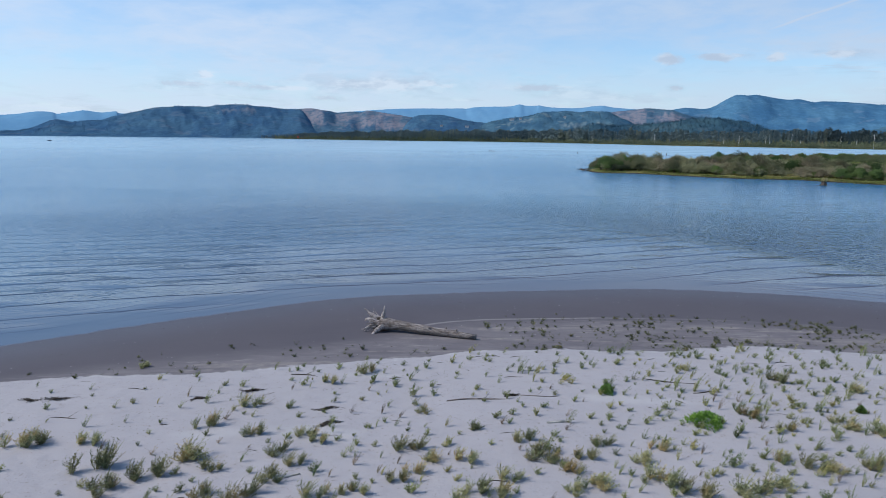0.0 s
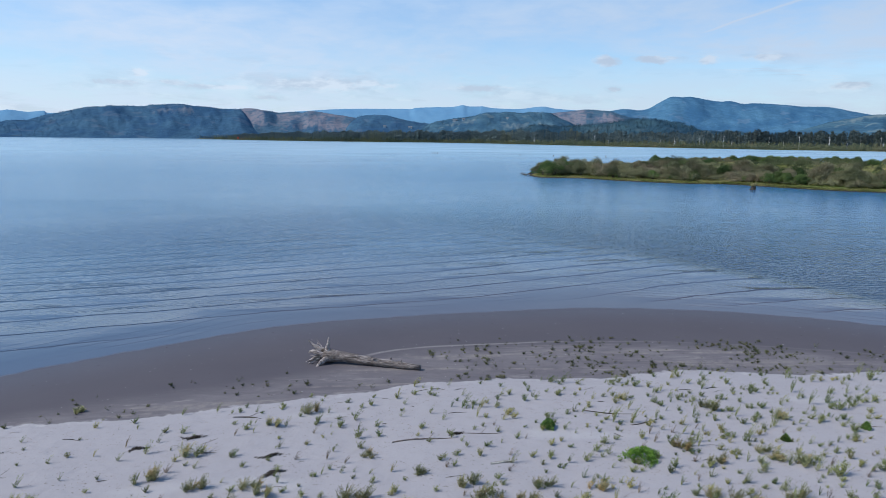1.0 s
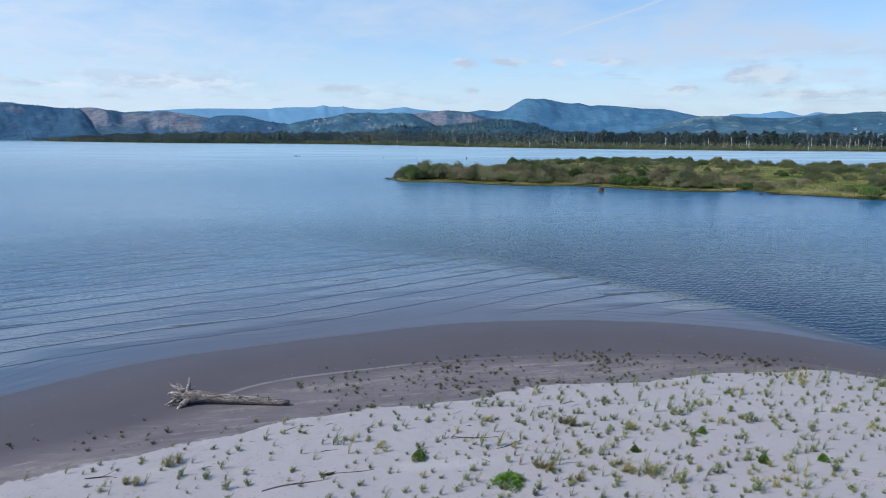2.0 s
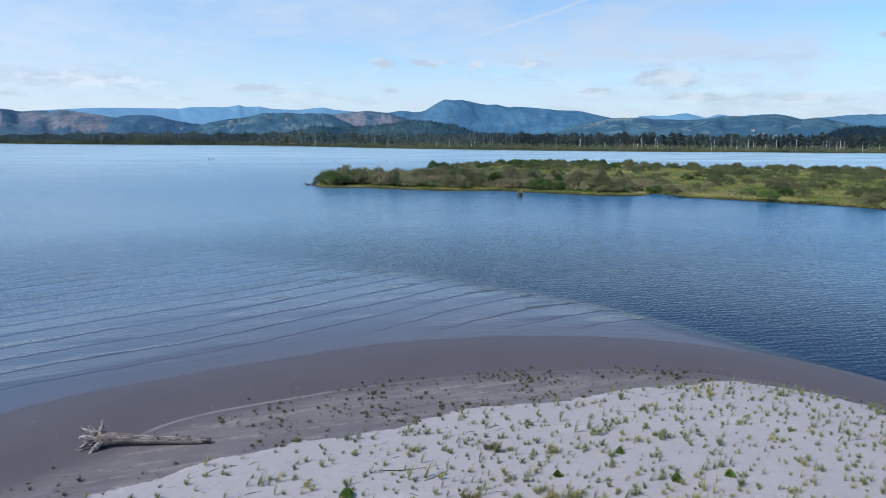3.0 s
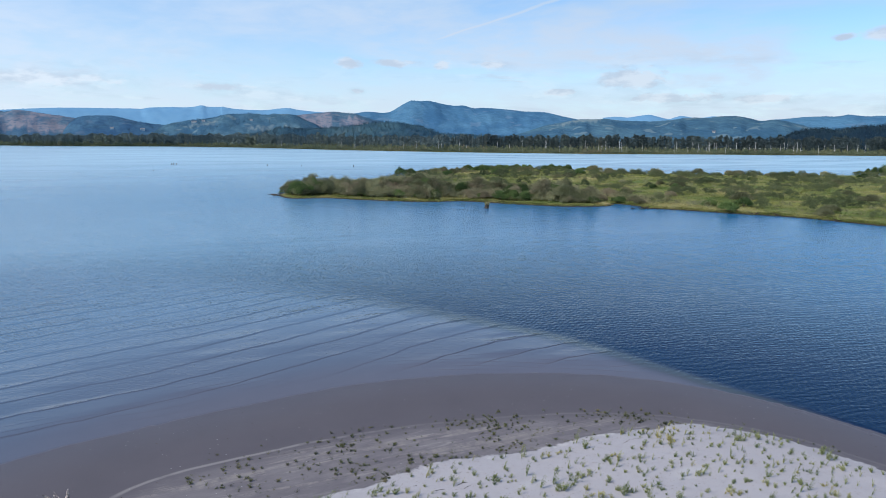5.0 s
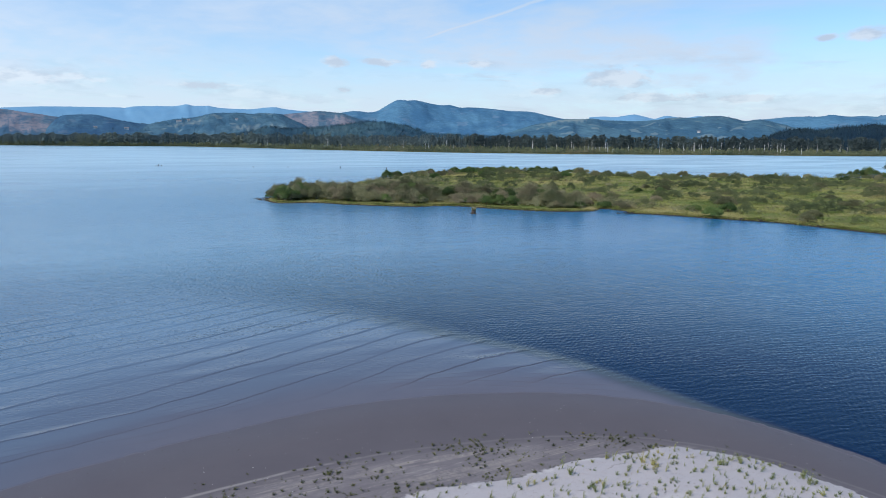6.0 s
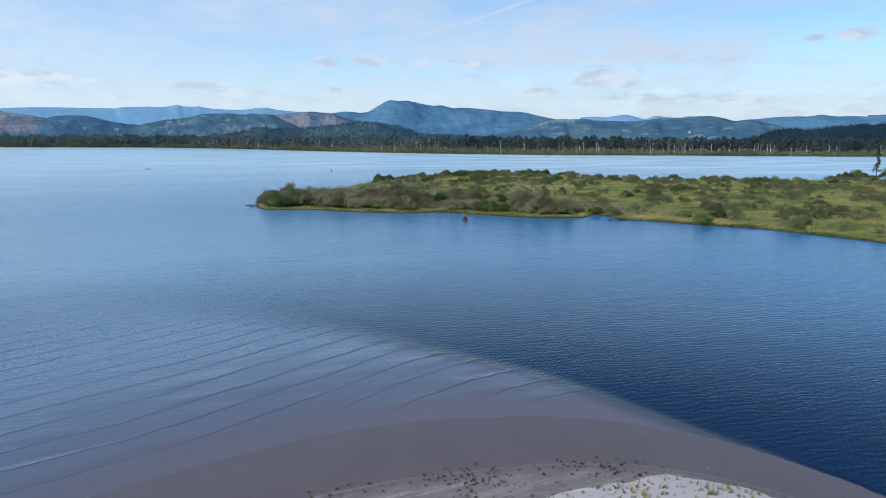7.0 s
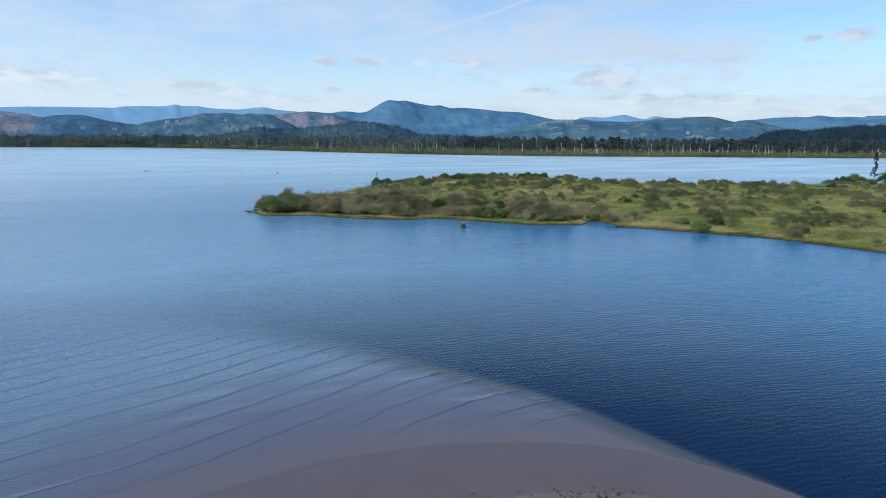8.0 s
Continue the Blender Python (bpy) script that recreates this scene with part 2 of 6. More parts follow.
    calm = n.math("MULTIPLY", calm, n.math("MAXIMUM", n.step(shoal, 0.3, 1.0, 1.0, 0.0), n.math("MAXIMUM", n.step(n.attribute("offshore"), 6.0, 40.0, 0.15, 0.9), n.step(n.attribute("west"), 2.0, 22.0, 0.0, 0.6))))
    calm = n.math("MULTIPLY", calm, n.step(n.attribute("offshore"), 60.0, 420.0, 1.0, 0.8))
    h = n.math("MULTIPLY", h, calm)
    paws = n.noise(n.mapped(p, (1.1, 2.6, 1), (0, 0, 32)), 1.0, 2, 0.5, 0.5)
    h = n.math("ADD", h, n.math("MULTIPLY", paws, n.math("MULTIPLY", n.step(n.attribute("offshore"), 1.5, 14.0, 0.0, 0.042), n.step(n.noise(p, 0.09, 3), 0.35, 0.6, 0.35, 1.0))))

    def roller(phase, front):
        """Low rollers: a short steep face towards the shore and a long smooth back."""
        f = n.math("FRACT", phase)
        face = n.math("DIVIDE", f, front)
        back = n.math("POWER", n.math("SUBTRACT", 1.0, n.math("DIVIDE", n.math("SUBTRACT", f, front), n.math("SUBTRACT", 1.0, front)), clamp=True), 1.15)
        return n.math("MINIMUM", face, back)

    uneven = n.math("MULTIPLY", n.math("SUBTRACT", n.noise(p, 0.30, 1.5, 0.5), 0.5), 0.16)
    h = n.math("ADD", h, n.math("MULTIPLY", roller(n.math("ADD", n.attribute("swell"), uneven), n.step(n.attribute("offshore"), 4.0, 26.0, 0.06, 0.14)), n.math("MULTIPLY", n.attribute("swell_height"), n.step(n.noise(n.mapped(p, (0.08, 0.2, 1), (0, 0, 18)), 1.0, 1.0, 0.4), 0.34, 0.62, 0.09, 0.26))))
    h = n.math("ADD", h, n.math("MULTIPLY", roller(n.math("ADD", n.attribute("lap"), uneven), 0.11), n.math("MULTIPLY", n.attribute("lap_height"), n.step(n.noise(n.mapped(p, (0.10, 0.3, 1)), 1.0, 1.0), 0.4, 0.62, 0.004, 0.024))))
    # broken foam along the steepest rollers
    f = n.math("FRACT", n.math("ADD", n.attribute("swell"), uneven))
    foam = n.math("MULTIPLY", n.step(n.math("ABSOLUTE", n.math("SUBTRACT", f, n.step(n.attribute("offshore"), 4.0, 26.0, 0.066, 0.146))), 0.0, 0.014, 1.0, 0.0), n.step(n.noise(n.mapped(p, (0.16, 0.16, 1)), 1.0, 5, 0.7), 0.60, 0.66))
    foam = n.math("MULTIPLY", foam, n.math("MULTIPLY", n.step(n.attribute("swell_height"), 0.6, 0.9), n.step(n.noise(p, 3.0, 3), 0.4, 0.6)))
    col = n.mix(n.math("MULTIPLY", foam, 0.5), col, (0.75, 0.77, 0.8))
    # a film over the sand at the edge, then open water
    edge = n.math("ADD", n.attribute("offshore"), n.math("MULTIPLY", n.math("SUBTRACT", n.noise(p, 0.5, 4, 0.6), 0.5), 1.1))
    film = n.step(edge, 0.0, 0.55)
    col = n.mix(film, n.mix(n.noise(p, 0.16, 5, 0.6), (0.084, 0.076, 0.089), (0.110, 0.099, 0.112)), col)
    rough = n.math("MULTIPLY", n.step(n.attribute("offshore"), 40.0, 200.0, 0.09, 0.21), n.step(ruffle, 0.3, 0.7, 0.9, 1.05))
    rough = n.math("ADD", rough, n.math("MULTIPLY", n.math("SUBTRACT", 1.0, film), 0.4))
    body = n.surface(col, rough, n.bump(h, 1.0, 1.0), n.math("MULTIPLY_ADD", film, -0.02, 0.22), IOR=1.33)
    n.finish(body)
    return m


def leaf_material(name, dark, light, dead, amount=0.25, size=0.7, vary=0.35):
    """Foliage: two greens and a dead tone, varied from plant to plant and from leaf to leaf."""
    m, n = material(name)
    p = n.position()
    col = n.mix(n.step(n.noise(p, size, 3, 0.5), 0.36, 0.64), dark, light)
    col = n.mix(n.step(n.noise(p, size * 0.6, 3, 0.6), 0.62 - amount * 0.3, 0.72), col, dead)
    tone = n.add("ShaderNodeHueSaturation")
    n.put(tone.inputs["Color"], col)
    one = n.step(n.add("ShaderNodeObjectInfo").outputs["Random"], 0.0, 1.0, 0.72, 1.28)
    n.put(tone.inputs["Value"], n.math("MULTIPLY", one, n.step(n.island(), 0.0, 1.0, 1 - vary, 1 + vary)))
    shader = n.surface(tone.outputs[0], 0.75, None, 0.2)
    thin = n.add("ShaderNodeBsdfTranslucent")
    n.put(thin.inputs[0], tone.outputs[0])
    both = n.add("ShaderNodeMixShader")
    both.inputs[0].default_value = 0.15
    n.tree.links.new(shader, both.inputs[1])
    n.tree.links.new(thin.outputs[0], both.inputs[2])
    n.finish(both.outputs[0])
    return m


def wood_material(name, dark, light, scale=6.0):
    """Weathered wood: long grain, drying cracks, blotches and dark hollows."""
    m, n = material(name)
    p = n.add("ShaderNodeTexCoord").outputs["Object"]
    grain = n.noise(n.mapped(p, (0.35, 3.0, 3.0)), scale, 6, 0.65, 0.6)
    blotch = n.noise(p, 1.6, 5, 0.65)
    crack = n.step(n.noise(n.mapped(p, (0.22, 3.2, 3.2)), scale * 1.2, 4, 0.65), 0.52, 0.62)
    col = n.mix(n.step(grain, 0.3, 0.7), dark, light)
    col = n.mix(n.step(blotch, 0.48, 0.66, 0.0, 0.75), col, dark)
    col = n.mix(n.math("MULTIPLY", crack, 0.5), col, tuple(0.35 * c for c in dark))
    n.finish(n.surface(col, 0.88, n.bump(n.math("SUBTRACT", grain, crack), 1.0, 0.06), 0.2))
    return m


def meadow_material(name="meadow_ground", tone=1.0):
    m, n = material(name)
    p = n.position()
    a = n.noise(p, 0.03, 5, 0.6)
    b = n.noise(n.mapped(p, (0.10, 0.22, 1), (0, 0, -40)), 1.0, 6, 0.65)
    col = n.mix(n.step(a, 0.35, 0.65), (0.120, 0.158, 0.044), (0.255, 0.225, 0.085))
    col = n.mix(n.step(b, 0.42, 0.7, 0.0, 0.7), col, (0.060, 0.078, 0.026))
    col = n.mix(n.step(n.noise(p, 0.5, 5, 0.7), 0.5, 0.75, 0.0, 0.5), col, (0.20, 0.175, 0.075))
    if tone == 1.0:   # bare mud along the water
        mud = n.math("ADD", n.attribute("bank"), n.math("MULTIPLY", n.math("SUBTRACT", n.noise(p, 0.7, 4), 0.5), 1.6))
        col = n.mix(n.step(mud, 0.5, 1.3, 1.0, 0.0), col, (0.048, 0.040, 0.032))
    tinted = n.mix(1.0, col, (tone, tone * 0.94, tone), "MULTIPLY") if tone != 1.0 else col
    n.finish(n.surface(tinted, 0.95, n.bump(n.noise(p, 0.9, 6, 0.7), 1.0, 0.7), 0.1))
    return m


def hill_material(name, dark, light, cut, fields=0.5, relief=6.0, speck=0.5):
    """Forest cover seen from kilometres off, with the haze of distance in its colours and felled blocks where the mesh
    says so.
    """
    m, n = material(name)
    p = n.position()
    # noise scaled unevenly so that it looks even from the camera
    stand = n.noise(n.mapped(p, (1, 0.35, 1.6)), 0.007, 5, 0.6, 0.4)
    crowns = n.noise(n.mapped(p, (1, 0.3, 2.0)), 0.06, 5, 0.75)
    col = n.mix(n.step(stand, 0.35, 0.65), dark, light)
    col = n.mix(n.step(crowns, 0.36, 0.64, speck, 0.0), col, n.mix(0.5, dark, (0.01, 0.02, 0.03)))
    open_land = n.step(n.noise(n.mapped(p, (1, 1, 2.0), (0, 0, 0), (40, 0, 0)), 0.011, 3, 0.5), 0.60, 0.64, 0.0, fields)
    col = n.mix(open_land, col, n.mix(0.5, light, cut))
    felled = n.math("MULTIPLY", n.attribute("felled"), n.step(n.noise(n.mapped(p, (1, 0.35, 1.5)), 0.010, 5, 0.6), 0.34, 0.52, 0.1, 0.95))
    felled = n.math("MULTIPLY", felled, n.step(n.noise(n.mapped(p, (1, 0.35, 2.0)), 0.045, 4, 0.65), 0.36, 0.52, 0.3, 1.0))
    col = n.mix(felled, col, n.mix(n.noise(p, 0.03, 4), cut, n.mix(0.6, cut, light)))
    n.finish(n.surface(col, 1.0, n.bump(crowns, 0.6, relief), 0.0))
    return m


def plain_material(name, color, rough=0.8, metal=0.0, vary=0.15):
    m, n = material(name)
    p = n.add("ShaderNodeTexCoord").outputs["Object"]
    col = n.mix(n.noise(p, 3.0, 5, 0.6), color, tuple(c * (1 - vary * 2) for c in color))
    n.finish(n.surface(col, rough, n.bump(n.noise(p, 20, 3), 0.3, 0.01), 0.3, Metallic=metal))
    return m


SAND, WATER, MEADOW = sand_material(), water_material(), meadow_material()
MARSH = meadow_material("marsh_ground", 0.5)
BEACH_LEAF = leaf_material("beach_plant_leaf", (0.180, 0.200, 0.102), (0.335, 0.320, 0.155), (0.42, 0.30, 0.13), 0.5, 1.9)
SPRIG_LEAF = leaf_material("sprig_leaf", (0.120, 0.150, 0.066), (0.240, 0.255, 0.105), (0.38, 0.33, 0.12), 0.35, 0.7)
SEEDLING_LEAF = leaf_material("seedling_leaf", (0.075, 0.085, 0.045), (0.15, 0.155, 0.07), (0.22, 0.19, 0.08), 0.3, 0.9)
DEAD_LEAF = leaf_material("dead_plant_stalk", (0.16, 0.12, 0.085), (0.26, 0.20, 0.14), (0.32, 0.25, 0.12), 0.3, 0.9)
GREEN_LEAF = leaf_material("bright_green_leaf", (0.13, 0.26, 0.04), (0.26, 0.42, 0.075), (0.30, 0.38, 0.10), 0.1, 3.0)
WILLOW_LEAF = leaf_material("willow_leaf", (0.112, 0.122, 0.060), (0.222, 0.216, 0.116), (0.255, 0.212, 0.135), 0.4, 0.09, 0.12)
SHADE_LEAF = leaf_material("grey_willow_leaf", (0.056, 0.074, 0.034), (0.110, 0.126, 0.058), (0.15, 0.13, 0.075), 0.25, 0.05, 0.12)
LUSH_LEAF = leaf_material("lush_willow_leaf", (0.050, 0.088, 0.028), (0.106, 0.155, 0.046), (0.150, 0.165, 0.060), 0.1, 0.15, 0.12)
CONIFER_LEAF = leaf_material("conifer_needle", (0.020, 0.034, 0.022), (0.045, 0.060, 0.036), (0.10, 0.085, 0.06), 0.2, 0.3)
MEADOW_LEAF = leaf_material("meadow_grass_blade", (0.135, 0.190, 0.046), (0.325, 0.320, 0.102), (0.50, 0.43, 0.20), 0.4, 0.05, 0.28)
BANK_LEAF = leaf_material("bank_grass_blade", (0.126, 0.147, 0.038), (0.251, 0.235, 0.082), (0.371, 0.306, 0.153), 0.4, 0.1)
# same forest in two tones: the farther copy has more haze painted in
HAZED_FOREST_LEAF = leaf_material("hazed_forest_leaf", (0.082, 0.116, 0.124), (0.134, 0.172, 0.165), (0.165, 0.185, 0.142), 0.1, 0.012, 0.1)
NEAR_FOREST_LEAF = leaf_material("less_hazed_forest_leaf", (0.040, 0.058, 0.062), (0.072, 0.094, 0.086), (0.115, 0.115, 0.082), 0.2, 0.012, 0.12)
MARSH_LEAF = leaf_material("marsh_shrub_leaf", (0.092, 0.112, 0.068), (0.158, 0.168, 0.092), (0.195, 0.165, 0.10), 0.3, 0.015, 0.2)
DRIFTWOOD = wood_material("weathered_driftwood", (0.150, 0.122, 0.106), (0.39, 0.34, 0.315))
ROOTWOOD = wood_material("bleached_rootwood", (0.20, 0.160, 0.14), (0.60, 0.53, 0.49), 3.5)
DARKWOOD = wood_material("wet_dark_wood", (0.045, 0.036, 0.030), (0.12, 0.095, 0.075))
PALEWOOD = wood_material("bleached_plank_wood", (0.42, 0.38, 0.33), (0.66, 0.62, 0.56))
SNAGWOOD = wood_material("silver_snag_wood", (0.48, 0.47, 0.46), (0.78, 0.77, 0.75), 1.0)
STEMWOOD = wood_material("shrub_stem_wood", (0.06, 0.05, 0.04), (0.14, 0.12, 0.10), 3.0)
RED = plain_material("red_marker_paint", (0.75, 0.07, 0.035), 0.5)
HOUSE_WALL = plain_material("house_wall_paint", (0.72, 0.72, 0.70))
HOUSE_ROOF = plain_material("house_roof_shingle", (0.22, 0.22, 0.24))
HOUSE_GLASS = plain_material("house_window_glass", (0.06, 0.08, 0.10), 0.1)
HULL = plain_material("boat_hull_paint", (0.10, 0.11, 0.13), 0.4)
SHELL = plain_material("shell_white", (0.62, 0.60, 0.57), 0.6)

STEM_LITTER = leaf_material("dry_stem", (0.10, 0.075, 0.062), (0.19, 0.135, 0.105), (0.26, 0.20, 0.15), 0.3, 0.8)
DULL_GREEN = leaf_material("dark_green_leaf", (0.10, 0.18, 0.045), (0.20, 0.30, 0.08), (0.26, 0.30, 0.10), 0.15, 3.0)


# ---- shape helpers ----
def mesh(name, verts, faces, mat, smooth=False, attrs=None):
    me = bpy.data.meshes.new(name)
    me.from_pydata([tuple(v) for v in verts] if not isinstance(verts, np.ndarray) else verts.tolist(), [], faces if not isinstance(faces, np.ndarray) else faces.tolist())
    me.materials.append(mat)
    if smooth:
        me.polygons.foreach_set("use_smooth", [True] * len(me.polygons))
    for key, values in (attrs or {}).items():
        layer = me.attributes.new(key, "FLOAT", "POINT")
        layer.data.foreach_set("value", np.asarray(values, dtype=np.float32))
    me.update()
    return me


def part(name, data, parent, label=""):
    """One mesh object under a thing."""
    ob = new(name, data)
    ob.parent = parent
    return tagged(ob, label)


def curve_points(control, per=10):
    """A smooth line through control points."""
    c = np.array([control[0], *control, control[-1]], dtype=float)
    out = []
    for i in range(1, len(c) - 2):
        p0, p1, p2, p3 = c[i - 1], c[i], c[i + 1], c[i + 2]
        for k in range(per):
            t = k / per
            out.append(0.5 * (2 * p1 + (p2 - p0) * t + (2 * p0 - 5 * p1 + 4 * p2 - p3) * t * t + (3 * p1 - p0 - 3 * p2 + p3) * t ** 3))
    out.append(c[-2])
    return np.array(out)


def inside(px, py, poly):
    hit = np.zeros(px.shape, dtype=bool)
    for (x0, y0), (x1, y1) in zip(poly, np.roll(poly, -1, axis=0)):
        if y0 == y1:
            continue
        cross = ((y0 > py) != (y1 > py)) & (px < (x1 - x0) * (py - y0) / (y1 - y0) + x0)
        hit ^= cross
    return hit


def signed(px, py, poly):
    """Distance to a closed outline, positive inside."""
    best = np.full(px.shape, 1e9)
    for (x0, y0), (x1, y1) in zip(poly, np.roll(poly, -1, axis=0)):
        dx, dy = x1 - x0, y1 - y0
        t = np.clip(((px - x0) * dx + (py - y0) * dy) / (dx * dx + dy * dy + 1e-9), 0, 1)
        best = np.minimum(best, (px - x0 - t * dx) ** 2 + (py - y0 - t * dy) ** 2)
    best = np.sqrt(best)
    return np.where(inside(px, py, poly), best, -best)


def ease(v, lo, hi):
    t = np.clip((v - lo) / (hi - lo), 0, 1)
    return t * t * (3 - 2 * t)


def axis(lo, hi, step, far_lo, far_hi, grow=1.25):
    """Even steps from lo to hi, then ever longer ones out to the far ends."""
    mid = list(np.arange(lo, hi + step / 2, step))
    up, s, v = [], step, mid[-1]
    while v < far_hi:
        s *= grow
        v += s
        up.append(min(v, far_hi))
    down, s, v = [], step, lo
    while v > far_lo:
        s *= grow
        v -= s
        down.append(max(v, far_lo))
    return np.array(down[::-1] + mid + up)


def grid_faces(nx, ny):
    i = np.arange(nx - 1)[None, :] + nx * np.arange(ny - 1)[:, None]
    return np.stack([i, i + 1, i + nx + 1, i + nx], axis=-1).reshape(-1, 4)


def soft_noise(x, y, size, seed=0.0):
    """Cheap smooth noise in about -1 to 1 from a few crossed waves."""
    out = np.zeros(np.shape(x))
    for k, (a, f) in enumerate(((0.0, 1.0), (1.1, 1.31), (2.3, 0.83), (0.6, 1.9), (1.9, 2.3), (2.8, 2.9))):
        a += seed
        out = out + np.sin((np.cos(a) * x + np.sin(a) * y) * f * 6.283 / size + 5.1 * k + 3 * seed) / (1 + 0.5 * k)
    return out / 2.6


def tube(points, radii, sides=8, jag=0.0, rng=None, cap=True):
    """Verts and faces of a bent, tapered, slightly uneven round bar."""
    verts, faces = [], []
    pts = [Vector(p) for p in points]
    for i, p in enumerate(pts):
        d = (pts[min(i + 1, len(pts) - 1)] - pts[max(i - 1, 0)]).normalized()
        side = d.cross(Vector((0, 0, 1)) if abs(d.z) < 0.9 else Vector((1, 0, 0))).normalized()
        up = side.cross(d)
        for k in range(sides):
            a = 2 * math.pi * k / sides
            r = radii[i] * (1 + (rng.uniform(-jag, jag) if rng else 0))
            verts.append(p + (side * math.cos(a) + up * math.sin(a)) * r)
    for i in range(len(pts) - 1):
        for k in range(sides):
            j = (k + 1) % sides
            faces.append((i * sides + k, i * sides + j, (i + 1) * sides + j, (i + 1) * sides + k))
    if cap:
        faces.append(tuple(reversed(range(sides))))
        faces.append(tuple(range((len(pts) - 1) * sides, len(pts) * sides)))
    return verts, faces


def gather(pieces):
    verts, faces = [], []
    for v, f in pieces:
        n = len(verts)
        verts += list(v)
        faces += [tuple(i + n for i in q) for q in f]
    return verts, faces


# ---- the sand spit: outlines in the plan ----
WATERLINE = [(-160, -80), (-90, -18), (-60, 14), (-44, 29), (-34, 37), (-28.4, 41.3), (-23.2, 45.4), (-16.9, 50.1), (-9, 55.1), (-0.4, 57.5), (9.2, 59.2),
             (18, 60.2), (25.4, 59.5), (31.5, 58.1), (36.8, 56), (41.8, 53.3), (46, 49.9), (49.4, 45.7), (51.9, 41.2), (53.4, 36.8),
             (54.3, 33), (55, 26), (55.5, 10), (54, -15), (45, -60), (20, -160), (-60, -200)]
DRYLINE = [(-150, -90), (-85, -26), (-58, 5), (-40, 24.5), (-31, 31), (-23.8, 34.3), (-18.2, 35.2), (-12.2, 35.8), (-7.5, 37.1), (-2.5, 38.3), (1.1, 39.6), (4, 40.2), (9.8, 40.3), (13.5, 40.3),
           (16.7, 41), (19.2, 41.6), (22.6, 41), (27, 40.3), (31, 40.6), (37.7, 39.8), (40.3, 39.8), (43.4, 37.5), (45.4, 35.3), (46.8, 32.4), (47.4, 30), (48.2, 26), (48.6, 10), (46, -20),
           (36, -60), (15, -150), (-60, -190)]
TIDELINE = [(-155, -85), (-88, -22), (-59, 9), (-42, 27), (-24.6, 35.6), (-16.7, 39), (-6.9, 42.3), (-2.5, 45.6), (-0.3, 47.1), (2.7, 48.1), (6, 48.5), (11.9, 48.9), (20, 48.5),
            (30, 46.4), (38, 43.4), (44, 38.5), (48, 32), (50, 22), (51, 5), (49, -18), (40, -60), (17, -155), (-60, -195)]
water_poly, dry_poly, tide_poly = (curve_points(c, 6) for c in (WATERLINE, DRYLINE, TIDELINE))
DROP_Y = [-400, 28, 36, 42, 48, 55, 62, 68, 76, 89, 102, 116, 140, 180, 260]
DROP_X = [56, 54.9, 53.6, 52.3, 51.2, 50.1, 48.5, 46.6, 43.2, 36.6, 29, 20.5, 6, -16, -60]


def shoal_at(x, y, d):
    """1 over the shallow bar, 0 over the deep channel; d: metres out from the waterline."""
    edge = np.interp(y, DROP_Y, DROP_X) + soft_noise(x, y, 23) * 0.5
    width = np.interp(y, [30, 50, 70, 90, 120, 180], [3.0, 3.8, 5.6, 10, 24, 60])
    return ease(edge - x, -width * 0.35, width * 0.9) * (1 - ease(d, 12, 130) * 0.85)


def ground_height(x, y):
    d = signed(x, y, water_poly)
    dry = signed(x, y, dry_poly)
    up = 0.032 * np.clip(d, 0, 16)
    up = up + 0.32 * ease(dry, -1.2, 2.6) + 0.22 * ease(dry, 3, 20) + soft_noise(x, y, 9.5) * 0.055 * ease(dry, -1, 4) + soft_noise(x, y, 3.1, 0.4) * 0.022 * ease(dry, -1, 4)
    out = np.clip(-d, 0, None)
    shallow = shoal_at(x, y, out)
    down = -(0.03 * np.clip(out, 0, 14) + 0.02 * np.clip(out - 14, 0, 60)) - (1 - shallow) * np.clip(out * 0.6, 0, 3.0)
    return np.where(d > 0, up, down), d, dry


gx, gy = axis(-46, 66, 0.45, -4600, 4600, 1.35), axis(14, 74, 0.45, -4600, 4600, 1.35)
X, Y = (a.ravel() for a in np.meshgrid(gx, gy))
Z, D, DRY = ground_height(X, Y)
TIDE = signed(X, Y, tide_poly)
DRIFT = ease(soft_noise(X * 0.45, Y - 0.06 * X, 7.0, 0.9), 0.55, 0.95) * ease(DRY, 1.0, 3.0) * (1 - ease(DRY, 12, 16))
ground = new("ground", mesh("ground", np.stack([X, Y, Z], 1), grid_faces(len(gx), len(gy)), SAND, True, {"shore": D, "dry": DRY, "tide": TIDE, "drift": DRIFT}))
tagged(ground, "pale grey dry sand above dark wet sand", "ground", kind="structure")


def sand_z(x, y):
    return float(ground_height(np.array([float(x)]), np.array([float(y)]))[0][0])


# ---- the lake, with low swells that wrap round the bar ----
wx, wy = axis(-52, 70, 0.5, -4600, 4600, 1.3), axis(30, 118, 0.4, -4600, 4700, 1.3)
X, Y = (a.ravel() for a in np.meshgrid(wx, wy))
OUT = -signed(X, Y, water_poly)
SHOAL = shoal_at(X, Y, np.clip(OUT, 0, None))
phase = Y - (0.34 + 0.004 * np.clip(Y - 66, 0, 30)) * X + 0.009 * np.clip(X - 29, 0, 25) ** 2 + soft_noise(X, Y, 52) * 1.1 + soft_noise(X, Y, 23, 0.7) * 0.4
swell_zone = ease(OUT, 2.0, 7.0) * (1 - ease(OUT, 30, 75)) * ease(SHOAL, 0.2, 0.75) * (0.4 + 0.6 * ease(soft_noise(X, Y * 0.6, 38, 1.3), -0.7, 0.4))
